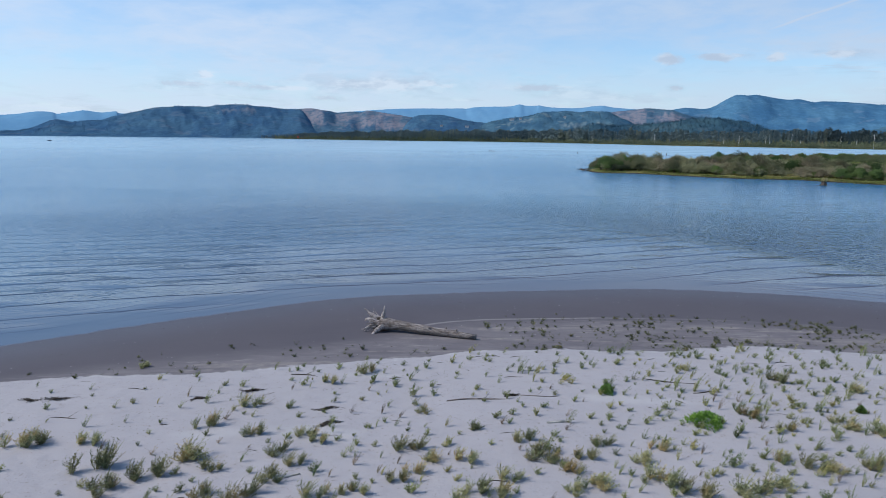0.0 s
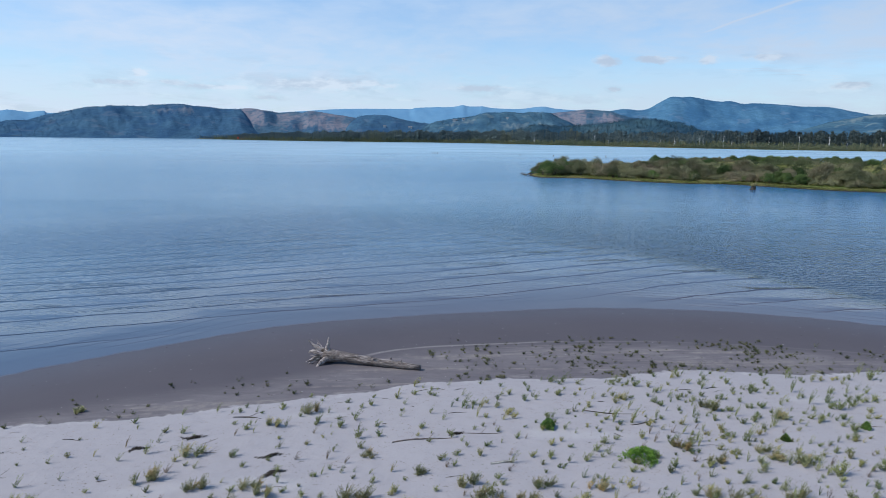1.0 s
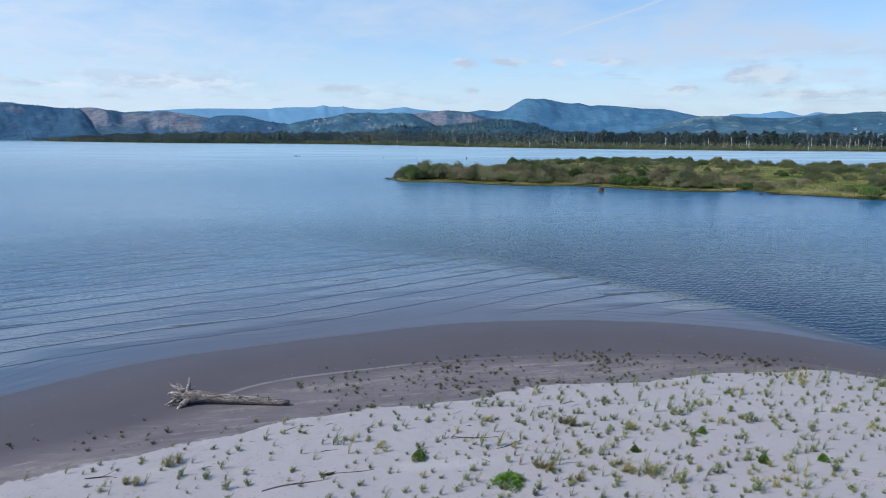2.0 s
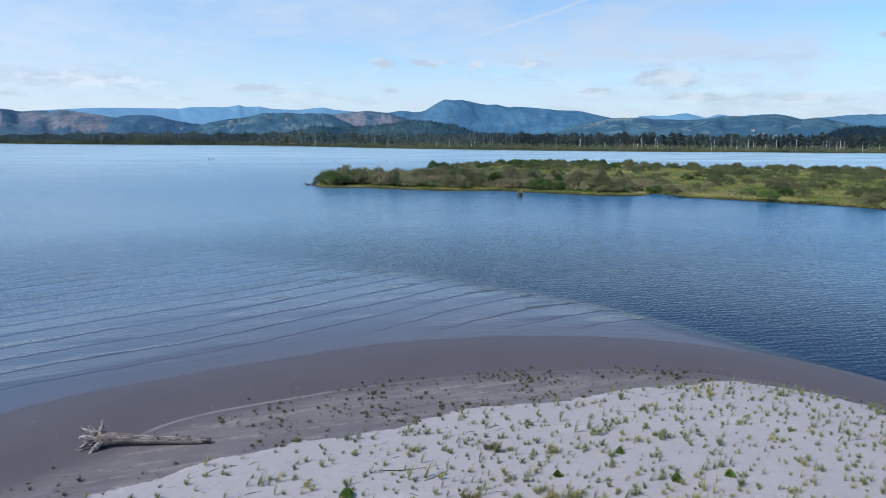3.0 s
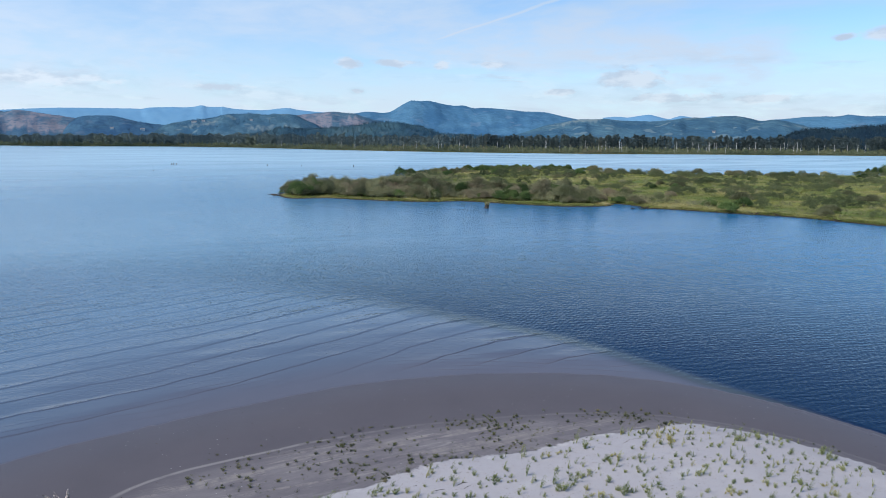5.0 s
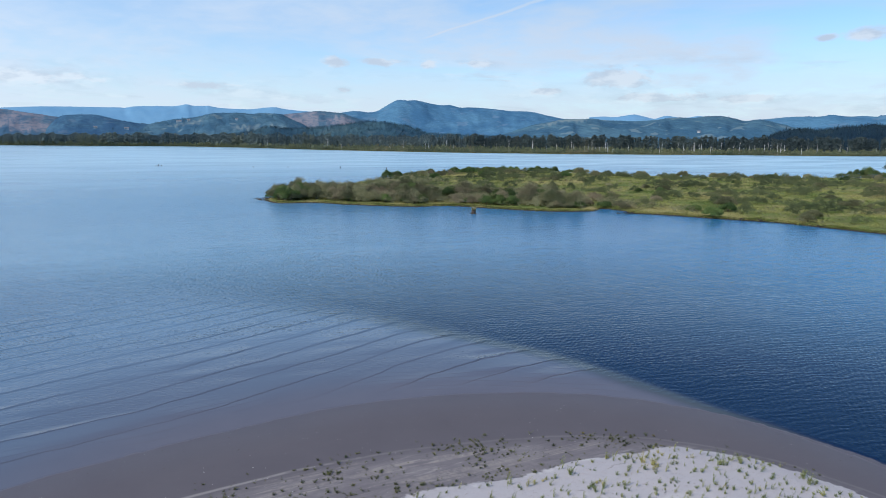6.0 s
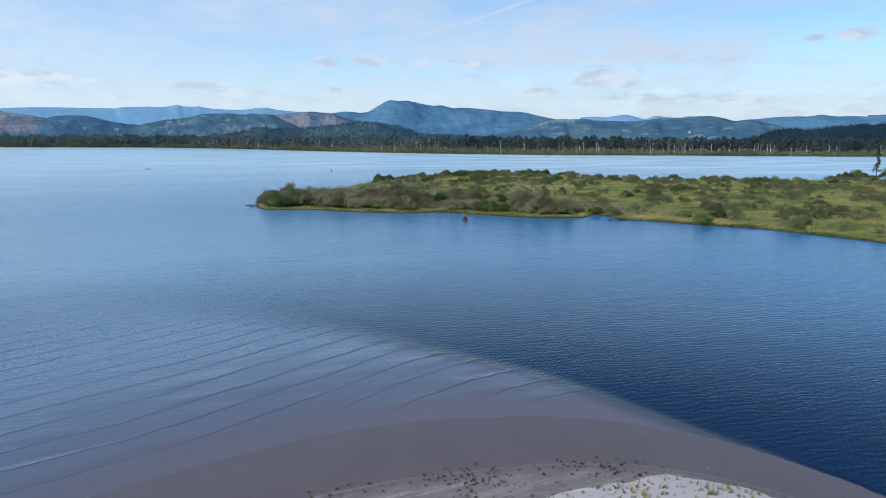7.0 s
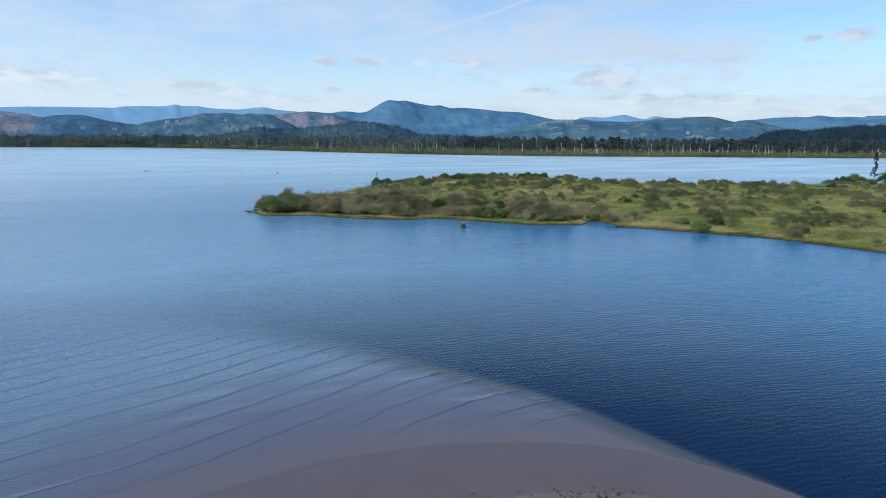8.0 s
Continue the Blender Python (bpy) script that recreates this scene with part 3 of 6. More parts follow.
lap_zone = ease(OUT, 0.9, 2.2) * (1 - ease(OUT, 6, 10)) * ease(SHOAL, 0.3, 0.8) * ease(soft_noise(X, Y, 26, 2.1), -0.6, 0.4)
# one attribute marks where the open water colour is paled for mirrored sky
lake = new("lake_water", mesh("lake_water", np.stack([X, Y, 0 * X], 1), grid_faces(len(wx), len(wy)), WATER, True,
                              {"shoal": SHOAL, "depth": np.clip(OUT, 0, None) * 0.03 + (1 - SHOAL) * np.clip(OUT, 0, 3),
                               "offshore": OUT, "west": -X, "bay_sky": ease(np.interp(Y, DROP_Y, DROP_X) - X, -1.0 * np.clip(Y, 30, 600), 0.1 * np.clip(Y, 30, 600)) * (1 - 0.6 * ease(np.interp(Y, DROP_Y, DROP_X) - X, 0.0, 0.8 * np.clip(Y, 30, 600))), "swell": phase / 4.5 + 40, "swell_height": swell_zone, "lap": OUT / 1.35 + soft_noise(X, Y, 30, 0.5) * 1.2 + 40, "lap_height": lap_zone}))
tagged(lake, "rippled blue lake water, greyer over the shallow bar", "water", kind="structure")


# ---- far hills ----
def spread(control, a):
    """Smooth heights between crest points taken from the camera's view."""
    c = curve_points(control, 8)
    return np.interp(a, c[:, 0], c[:, 1])


def value_noise(x, y, seed):
    ix, iy = np.floor(x), np.floor(y)
    fx, fy = x - ix, y - iy
    fx, fy = fx * fx * (3 - 2 * fx), fy * fy * (3 - 2 * fy)

    def corner(i, j):
        q = np.sin(i * 127.1 + j * 311.7 + seed * 74.7) * 43758.5453
        return q - np.floor(q)
    lo = corner(ix, iy) * (1 - fx) + corner(ix + 1, iy) * fx
    hi = corner(ix, iy + 1) * (1 - fx) + corner(ix + 1, iy + 1) * fx
    return lo * (1 - fy) + hi * fy


def spurs(x, y, seed):
    """Ridges and side valleys: folded noise at three sizes."""
    out = 0.0
    bend = value_noise(x * 0.3, y * 0.6, seed + 9) * 3
    for k, (f, g) in enumerate(((0.22, 0.9), (0.5, 1.6), (1.1, 3.0))):
        q = value_noise(x * f + bend * f + y * 0.5 * (-1) ** k, y * g * 0.6, seed + k)
        out = out + (q - 0.5) * 1.3 / (1.8 ** k)
    return out


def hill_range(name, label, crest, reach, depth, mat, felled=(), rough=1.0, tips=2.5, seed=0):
    """A forested ridge fitted to the camera's view: crest heights in degrees of elevation against bearing, set at a
    distance of reach metres.
    """
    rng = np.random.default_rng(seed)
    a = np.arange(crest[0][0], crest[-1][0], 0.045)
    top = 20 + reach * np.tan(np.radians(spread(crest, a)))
    rows = 30
    verts, cut = [], []
    for j in range(rows):
        v = j / (rows - 1)
        r = reach - depth + depth * v * 1.15
        rise = np.sin(np.clip(v * 1.15, 0, 1) * math.pi / 2) ** 1.25 if v * 1.15 <= 1 else 1 - (v * 1.15 - 1) * 1.6
        x, y = np.sin(np.radians(a)), np.cos(np.radians(a))
        gully = soft_noise(a * 60 + 90 * v, np.full(a.shape, v * 260.0), 330, seed * 0.7) * 0.07 + soft_noise(a * 60 - 70 * v, v * 300 + a * 9, 120, seed) * 0.035 + spurs(a * 2.4, v * 3.2 + 0 * a, seed) * 0.035
        h = -2 + (top + 2) * np.clip(rise + gully * rough * math.sin(math.pi * min(v * 1.15, 1)) , 0, 2)
        if abs(v * 1.15 - 1) < 0.021:   # tree tops along the crest
            h = h + rng.random(a.shape) ** 3 * tips * 0.55 * (0.4 + 0.6 * ease(soft_noise(a * 60, a, 70, 0.4), -0.2, 0.6)) * (top > 8)
        verts.append(np.stack([x * r, y * r, h], 1))
        c = np.zeros(a.shape)
        for lo, hi, v0, v1 in felled:
            edge = soft_noise(a * 10, np.full(a.shape, v * 12), 5.0, 0.3) * 0.35
            c = np.maximum(c, ease(a + edge, lo, lo + 0.6) * (1 - ease(a + edge, hi - 0.6, hi)) * ease(v * 1.15 + edge * 0.2, v0, v0 + 0.1) * (1 - ease(v * 1.15 + edge * 0.2, v1 - 0.1, v1)))
        cut.append(c)
    v = np.concatenate(verts)
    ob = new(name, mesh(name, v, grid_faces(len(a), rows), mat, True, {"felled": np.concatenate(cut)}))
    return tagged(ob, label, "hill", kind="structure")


# blue haze of distance is painted into all these hill colours
FAR_BLUE = hill_material("hazed_distant_range", (0.128, 0.272, 0.420), (0.150, 0.300, 0.440), (0.24, 0.34, 0.44), 0.1, 1.0, 0.08)
NEAR_BLUE = hill_material("hazed_forested_hill", (0.040, 0.098, 0.180), (0.068, 0.144, 0.216), (0.20, 0.20, 0.215), 0.3)
CUT_BLUE = hill_material("hazed_felled_hill", (0.050, 0.110, 0.182), (0.084, 0.152, 0.205), (0.245, 0.212, 0.232), 0.5)
GREEN_BLUE = hill_material("hazed_patchwork_hill", (0.044, 0.108, 0.172), (0.082, 0.162, 0.212), (0.20, 0.24, 0.235), 0.7)
PEAK_BLUE = hill_material("hazed_forested_mountain", (0.050, 0.134, 0.236), (0.088, 0.200, 0.300), (0.19, 0.225, 0.275), 0.4, 5.0, 0.35)
LOW_BLUE = hill_material("hazed_foothill_forest", (0.032, 0.076, 0.112), (0.056, 0.112, 0.136), (0.138, 0.150, 0.150), 0.3)
DARK_HILL = hill_material("hazed_dark_conifer_hill", (0.011, 0.026, 0.044), (0.019, 0.038, 0.052), (0.10, 0.11, 0.11), 0.1)
hill_range("backdrop_far_range", "mountain range on the skyline, coloured pale blue for haze",
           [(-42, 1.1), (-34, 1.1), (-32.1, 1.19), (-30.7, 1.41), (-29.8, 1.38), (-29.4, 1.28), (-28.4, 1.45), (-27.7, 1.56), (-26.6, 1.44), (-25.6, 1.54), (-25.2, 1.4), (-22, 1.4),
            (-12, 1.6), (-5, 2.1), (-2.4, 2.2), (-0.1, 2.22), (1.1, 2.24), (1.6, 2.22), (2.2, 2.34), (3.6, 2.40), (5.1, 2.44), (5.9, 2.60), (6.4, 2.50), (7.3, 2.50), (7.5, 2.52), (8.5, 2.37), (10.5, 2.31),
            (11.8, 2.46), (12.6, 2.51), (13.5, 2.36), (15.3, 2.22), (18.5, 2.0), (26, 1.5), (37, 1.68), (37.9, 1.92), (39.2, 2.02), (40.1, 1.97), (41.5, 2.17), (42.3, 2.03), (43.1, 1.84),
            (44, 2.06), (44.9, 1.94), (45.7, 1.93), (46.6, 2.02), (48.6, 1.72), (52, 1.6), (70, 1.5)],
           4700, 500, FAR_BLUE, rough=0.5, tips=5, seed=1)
mountain = hill_range("backdrop_mountain", "forested mountain with a blunt summit, coloured blue for haze",
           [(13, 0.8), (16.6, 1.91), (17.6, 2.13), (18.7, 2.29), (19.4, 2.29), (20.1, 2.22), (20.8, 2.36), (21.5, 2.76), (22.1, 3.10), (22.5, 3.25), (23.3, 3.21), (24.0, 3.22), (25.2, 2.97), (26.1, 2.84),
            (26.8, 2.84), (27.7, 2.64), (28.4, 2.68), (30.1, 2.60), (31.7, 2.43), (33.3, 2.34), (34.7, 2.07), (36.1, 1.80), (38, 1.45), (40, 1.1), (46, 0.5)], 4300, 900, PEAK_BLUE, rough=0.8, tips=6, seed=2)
right_ridge = hill_range("backdrop_right_ridge", "long wooded ridge, coloured blue for haze",
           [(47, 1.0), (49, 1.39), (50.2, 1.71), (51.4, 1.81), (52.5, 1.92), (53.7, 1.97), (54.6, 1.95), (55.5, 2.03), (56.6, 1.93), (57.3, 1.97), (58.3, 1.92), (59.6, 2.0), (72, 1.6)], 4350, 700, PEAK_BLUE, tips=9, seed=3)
hazed_felled_hill = hill_range("backdrop_felled_hill", "wooded hill with large felled brown slopes",
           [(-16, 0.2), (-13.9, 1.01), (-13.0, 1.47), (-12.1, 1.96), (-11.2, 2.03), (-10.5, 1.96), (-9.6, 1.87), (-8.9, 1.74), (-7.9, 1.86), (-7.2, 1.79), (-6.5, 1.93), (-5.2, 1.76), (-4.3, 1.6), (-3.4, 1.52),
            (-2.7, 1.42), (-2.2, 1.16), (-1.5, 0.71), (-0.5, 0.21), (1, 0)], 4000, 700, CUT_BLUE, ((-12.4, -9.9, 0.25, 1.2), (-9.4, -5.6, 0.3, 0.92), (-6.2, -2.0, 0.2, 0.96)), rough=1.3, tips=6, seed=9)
left_hill = hill_range("backdrop_left_hill", "forested hill above the far shore, coloured dark blue for haze",
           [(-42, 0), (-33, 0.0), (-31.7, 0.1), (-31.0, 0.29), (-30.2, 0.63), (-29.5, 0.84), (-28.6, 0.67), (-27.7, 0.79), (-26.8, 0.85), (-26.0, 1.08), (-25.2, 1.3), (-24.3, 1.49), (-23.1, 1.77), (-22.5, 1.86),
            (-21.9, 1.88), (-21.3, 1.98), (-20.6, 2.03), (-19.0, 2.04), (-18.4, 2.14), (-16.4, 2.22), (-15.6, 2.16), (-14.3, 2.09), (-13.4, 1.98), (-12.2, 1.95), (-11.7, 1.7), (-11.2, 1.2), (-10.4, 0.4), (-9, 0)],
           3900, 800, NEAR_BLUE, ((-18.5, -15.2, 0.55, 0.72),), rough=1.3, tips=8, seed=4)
knob_hill = hill_range("backdrop_knob_hill", "small wooded knob, coloured dark blue for haze",
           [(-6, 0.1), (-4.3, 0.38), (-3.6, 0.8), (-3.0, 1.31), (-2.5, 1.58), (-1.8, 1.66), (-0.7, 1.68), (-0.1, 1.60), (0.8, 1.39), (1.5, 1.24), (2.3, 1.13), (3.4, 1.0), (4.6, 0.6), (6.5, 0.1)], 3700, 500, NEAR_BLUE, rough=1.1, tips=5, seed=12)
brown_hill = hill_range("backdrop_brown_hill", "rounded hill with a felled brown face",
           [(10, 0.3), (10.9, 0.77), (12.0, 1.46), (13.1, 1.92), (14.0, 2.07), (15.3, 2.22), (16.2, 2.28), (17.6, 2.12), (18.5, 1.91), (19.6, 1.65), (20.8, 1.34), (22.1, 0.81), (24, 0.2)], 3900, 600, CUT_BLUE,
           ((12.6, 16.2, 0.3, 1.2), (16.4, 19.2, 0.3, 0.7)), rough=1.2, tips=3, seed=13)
middle_hill = hill_range("backdrop_middle_hill", "wooded hill with clearings, its green coloured bluer for haze",
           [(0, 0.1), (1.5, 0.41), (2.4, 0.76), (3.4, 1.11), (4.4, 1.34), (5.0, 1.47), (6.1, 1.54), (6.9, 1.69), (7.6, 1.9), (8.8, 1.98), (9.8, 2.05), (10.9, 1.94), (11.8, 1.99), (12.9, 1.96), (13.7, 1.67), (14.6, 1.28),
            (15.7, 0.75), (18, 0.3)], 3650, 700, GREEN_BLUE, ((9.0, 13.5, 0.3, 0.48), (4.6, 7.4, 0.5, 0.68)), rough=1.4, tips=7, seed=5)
right_hill = hill_range("backdrop_right_hill", "rounded wooded hills, their green coloured bluer for haze",
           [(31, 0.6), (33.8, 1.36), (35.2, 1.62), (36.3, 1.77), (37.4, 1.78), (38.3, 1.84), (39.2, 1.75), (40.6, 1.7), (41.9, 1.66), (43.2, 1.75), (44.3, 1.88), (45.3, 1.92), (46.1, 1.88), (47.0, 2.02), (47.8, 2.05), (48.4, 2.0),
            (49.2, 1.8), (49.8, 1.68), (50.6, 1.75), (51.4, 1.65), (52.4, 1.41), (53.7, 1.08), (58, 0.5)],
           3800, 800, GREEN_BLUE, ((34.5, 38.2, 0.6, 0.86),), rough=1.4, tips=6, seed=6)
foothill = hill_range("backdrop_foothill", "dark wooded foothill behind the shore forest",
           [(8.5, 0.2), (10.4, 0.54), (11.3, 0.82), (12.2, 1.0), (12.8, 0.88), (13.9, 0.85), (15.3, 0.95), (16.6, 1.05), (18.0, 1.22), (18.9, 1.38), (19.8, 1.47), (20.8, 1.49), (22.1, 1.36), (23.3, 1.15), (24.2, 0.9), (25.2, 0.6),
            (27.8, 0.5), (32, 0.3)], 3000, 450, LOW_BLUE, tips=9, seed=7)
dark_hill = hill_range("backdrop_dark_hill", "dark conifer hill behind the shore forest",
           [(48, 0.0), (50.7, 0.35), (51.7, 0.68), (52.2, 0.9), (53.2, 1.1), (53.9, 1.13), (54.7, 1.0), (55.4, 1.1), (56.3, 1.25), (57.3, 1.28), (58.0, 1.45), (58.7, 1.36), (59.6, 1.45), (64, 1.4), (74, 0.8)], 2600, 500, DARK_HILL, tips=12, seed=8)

# ---- the far shore: a low wooded plain ----
SHORE = [(-3900, 2100), (-2730, 3950), (-1900, 3750), (-1500, 3650), (-1000, 3300), (-720, 2780), (-540, 2520), (-280, 2270), (-60, 2180), (150, 2150), (300, 1990), (385, 1740),
         (490, 1465), (635, 1243), (825, 1088), (1055, 1005), (1250, 909), (1450, 839), (1800, 740), (2400, 600), (4200, 300)]
shore_line = curve_points(SHORE, 14)
shore_line = shore_line + np.stack([soft_noise(shore_line[:, 0], shore_line[:, 1], 170), soft_noise(shore_line[:, 0], shore_line[:, 1], 90, 1.0)], 1) * 7
shore_r = np.hypot(shore_line[:, 0], shore_line[:, 1])
shore_a = np.degrees(np.arctan2(shore_line[:, 0], shore_line[:, 1]))
verts = []
for off, z in ((-25, -1.5), (0, 0.05), (3, 0.6), (40, 1.0), (200, 1.3), (600, 1.6), (1500, 2.0)):
    k = np.minimum((shore_r + off), 4750) / shore_r
    verts.append(np.column_stack([shore_line * k[:, None], np.full(len(k), z)]))
far_land = new("far_shore_land", mesh("far_shore_land", np.concatenate(verts), grid_faces(len(shore_r), 7), MARSH, True))
tagged(far_land, "flat marshy far bank of the lake", "shore", kind="structure")


def shore_point(a, off):
    r = np.interp(a, shore_a, shore_r) + off
    return r * np.sin(np.radians(a)), r * np.cos(np.radians(a))


def clump_crown(rng, height, width, base, n, leaf, cone=0.5, lobes=7):
    """Triangles of a ragged crown: leaf sprays gathered round several lobes, with gaps between."""
    centres = []
    for k in range(lobes):
        v = (k + 0.5) / lobes
        z = base + (height - base) * v
        reach = width * 0.5 * ((1 - v) ** cone) * (0.55 + 0.45 * min(1, v * 4))
        a = rng.uniform(0, 6.283)
        q = reach * rng.uniform(0.1, 0.75)
        centres.append((q * math.cos(a), q * math.sin(a), z, max(reach * 0.75, width * 0.08)))
    c = np.array(centres)[rng.integers(0, lobes, n)]
    d = rng.normal(size=(n, 3))
    d /= np.linalg.norm(d, axis=1, keepdims=True)
    p = c[:, :3] + d * (c[:, 3:4] * rng.uniform(0.45, 1.05, (n, 1))) * np.array([1, 1, 0.8])
    p[:, 2] = np.maximum(p[:, 2], base * 0.5 + 0.02)
    u = d * 0.5 + rng.normal(size=(n, 3)) * 0.5
    u /= np.linalg.norm(u, axis=1, keepdims=True)
    w = np.cross(u, rng.normal(size=(n, 3)))
    w /= np.linalg.norm(w, axis=1, keepdims=True)
    s = leaf * rng.uniform(0.6, 1.4, (n, 1))
    tri = np.stack([p - u * s * 0.5 + w * s * 0.3, p - u * s * 0.4 - w * s * 0.35, p + u * s * 0.75], 1)
    return tri.reshape(-1, 3)


def scatter(name, label, category, templates, places, mat):
    """Many copies of triangle templates joined into one stuff object; a place is x, y, z, turn, width, height factors."""
    out = []
    for x, y, z, turn, sw, sh, k in places:
        t = templates[int(k) % len(templates)]
        c, s = math.cos(turn), math.sin(turn)
        out.append(np.stack([(t[:, 0] * c - t[:, 1] * s) * sw + x, (t[:, 0] * s + t[:, 1] * c) * sw + y, t[:, 2] * sh + z], 1))
    v = np.concatenate(out).astype(np.float32)
    me = bpy.data.meshes.new(name)
    n = len(v)
    me.vertices.add(n)
    me.vertices.foreach_set("co", v.ravel())
    me.loops.add(n)
    me.loops.foreach_set("vertex_index", np.arange(n, dtype=np.int32))
    me.polygons.add(n // 3)
    me.polygons.foreach_set("loop_start", np.arange(0, n, 3, dtype=np.int32))
    me.polygons.foreach_set("loop_total", np.full(n // 3, 3, dtype=np.int32))
    me.materials.append(mat)
    me.update(calc_edges=True)
    return tagged(new(name, me), label, category, kind="stuff")


rng = np.random.default_rng(11)
spruce = [clump_crown(rng, 1, rng.uniform(0.2, 0.3), 0.04, 88, 0.09, 0.75, 10) for _ in range(5)]
cottonwood = [clump_crown(rng, 1, rng.uniform(0.3, 0.45), 0.1, 100, 0.09, 0.35, 9) for _ in range(5)]
places, near_places = [], []
for a in np.sort(np.concatenate([rng.uniform(-34, 68, 3600), rng.uniform(-13, 12, 1500)])):
    belt = np.interp(a, [-34, 5, 12, 20, 45, 68], [8, 8, 60, 420, 330, 260])
    depth = np.interp(a, [-34, -14, -8, 10, 68], [120, 160, 350, 420, 420])
    off = belt + depth * rng.random() ** 1.5
    x, y = shore_point(a, off)
    tall = np.interp(a, [-34, -16, -12.5, -9, 0, 10, 68], [10, 11, 19, 27, 34, 36, 37]) * rng.uniform(0.78, 1.06) * (1 + 0.08 * math.sin(a * 3.1) + 0.05 * math.sin(a * 9))
    kind = rng.integers(0, 5) + (5 if rng.random() < np.interp(a, [-10, 20, 60], [0.25, 0.35, 0.6]) else 0)
    # lower bearings get the leaf colour with more haze in it
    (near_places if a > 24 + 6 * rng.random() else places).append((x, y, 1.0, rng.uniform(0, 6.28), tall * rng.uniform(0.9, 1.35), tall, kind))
scatter("far_forest", "hazy mixed conifer and cottonwood forest along the far shore", "forest", spruce + cottonwood, places, HAZED_FOREST_LEAF)
scatter("marsh_forest", "mixed forest behind the marsh, darker with less haze in its colour", "forest", spruce + cottonwood, near_places, NEAR_FOREST_LEAF)

bushes = [clump_crown(rng, 1, rng.uniform(1.2, 2.0), 0.05, 32, 0.36, 0.3, 6) for _ in range(5)]
places = []
for a in rng.uniform(-14, 68, 7500):
    width = np.interp(a, [-14, 6, 13, 20, 45, 68], [10, 14, 110, 430, 340, 270])
    x, y = shore_point(a, 2 + width * rng.random() ** 1.4)
    tall = rng.uniform(2.0, 6.0) if rng.random() < 0.82 else rng.uniform(6, 12)
    places.append((x, y, 0.7, rng.uniform(0, 6.28), min(tall, 6), tall, rng.integers(0, 5)))
scatter("marsh_shrubs", "olive marsh shrubs in front of the far forest", "shrubs", bushes, places, MARSH_LEAF)


def dead_tree(rng, height):
    """A bare silvery snag: broken trunk with a few stubs of limbs."""
    root = new("dead_tree")
    lean = rng.uniform(-0.05, 0.05, 2)
    pts = [(lean[0] * height * t + rng.uniform(-0.1, 0.1), lean[1] * height * t, height * t) for t in np.linspace(0, 1, 7)]
    rad = [height * 0.02 * (1 - 0.72 * t) for t in np.linspace(0, 1, 7)]
    part("trunk", mesh("snag_trunk", *tube(pts, rad, 7, 0.1, random.Random(int(height * 100)), True), SNAGWOOD), root)
    for k in range(int(rng.integers(3, 7))):
        t = rng.uniform(0.4, 0.95)
        a, length = rng.uniform(0, 6.28), height * rng.uniform(0.07, 0.2)
        s = Vector(pts[int(t * 6)])
        e = s + Vector((math.cos(a) * length, math.sin(a) * length, length * rng.uniform(0.3, 1.1)))
        mid = (s + e) / 2 + Vector((0, 0, -length * 0.12))
        part("limb", mesh("snag_limb", *tube([s, mid, e], [height * 0.010, height * 0.007, height * 0.003], 5), SNAGWOOD), root)
    return tagged(root, "bare silver dead tree standing in the marsh", "dead tree", "dead trees on the far shore")


snags = [dead_tree(rng, h) for h in (22, 17, 25, 13, 19)]
for k, a in enumerate(np.concatenate([[11.9, 15.2, 16.7, 17.8, 25.0, 29.6, 30.6, 38.4, 38.7, 46.2, 46.8, 47.6, 49.5, 50.6, 54.1, 56.2], rng.uniform(20, 62, 30), rng.uniform(36, 61, 26)])):
    near = a == 11.9
    x, y = shore_point(a, 4 if near else rng.uniform(20, 190))
    m = Matrix.Translation((x, y, 0.7)) @ Matrix.Rotation(rng.uniform(0, 6.28), 4, "Z")
    if k < len(snags):
        snags[k].matrix_basis = m
    else:
        copy_thing(snags[k % len(snags)], m)


# ---- a few houses on the slopes behind the forest ----
def house(width, depth, height):
    root = new("house")
    w, d, h = width / 2, depth / 2, height
    part("wall", mesh("house_wall", [(-w, -d, -6), (w, -d, -6), (w, d, -6), (-w, d, -6), (-w, -d, h), (w, -d, h), (w, d, h), (-w, d, h), (-w, 0, h * 1.5), (w, 0, h * 1.5)],
                              [(0, 1, 5, 4), (2, 3, 7, 6), (1, 2, 6, 9, 5), (3, 0, 4, 8, 7)], HOUSE_WALL), root)
    part("roof", mesh("house_roof", [(-w - 1, -d - 1, h * 0.9), (w + 1, -d - 1, h * 0.9), (w + 1, 0, h * 1.55), (-w - 1, 0, h * 1.55), (w + 1, d + 1, h * 0.9), (-w - 1, d + 1, h * 0.9),
                                     (-w - 1, 0, h * 1.45), (w + 1, 0, h * 1.45)], [(0, 1, 2, 3), (3, 2, 4, 5), (0, 6, 7, 1), (6, 5, 4, 7)], HOUSE_ROOF), root)
    for k in (-0.5, 0.0, 0.5):
        x = k * width * 0.6
        part("window", mesh("house_window", [(x - 0.9, -d - 0.05, h * 0.35), (x + 0.9, -d - 0.05, h * 0.35), (x + 0.9, -d - 0.05, h * 0.75), (x - 0.9, -d - 0.05, h * 0.75)], [(0, 1, 2, 3)], HOUSE_GLASS), root)
    return tagged(root, "pale house with a grey roof on the wooded slope", "house", "houses on the far slopes")


bpy.context.view_layer.update()


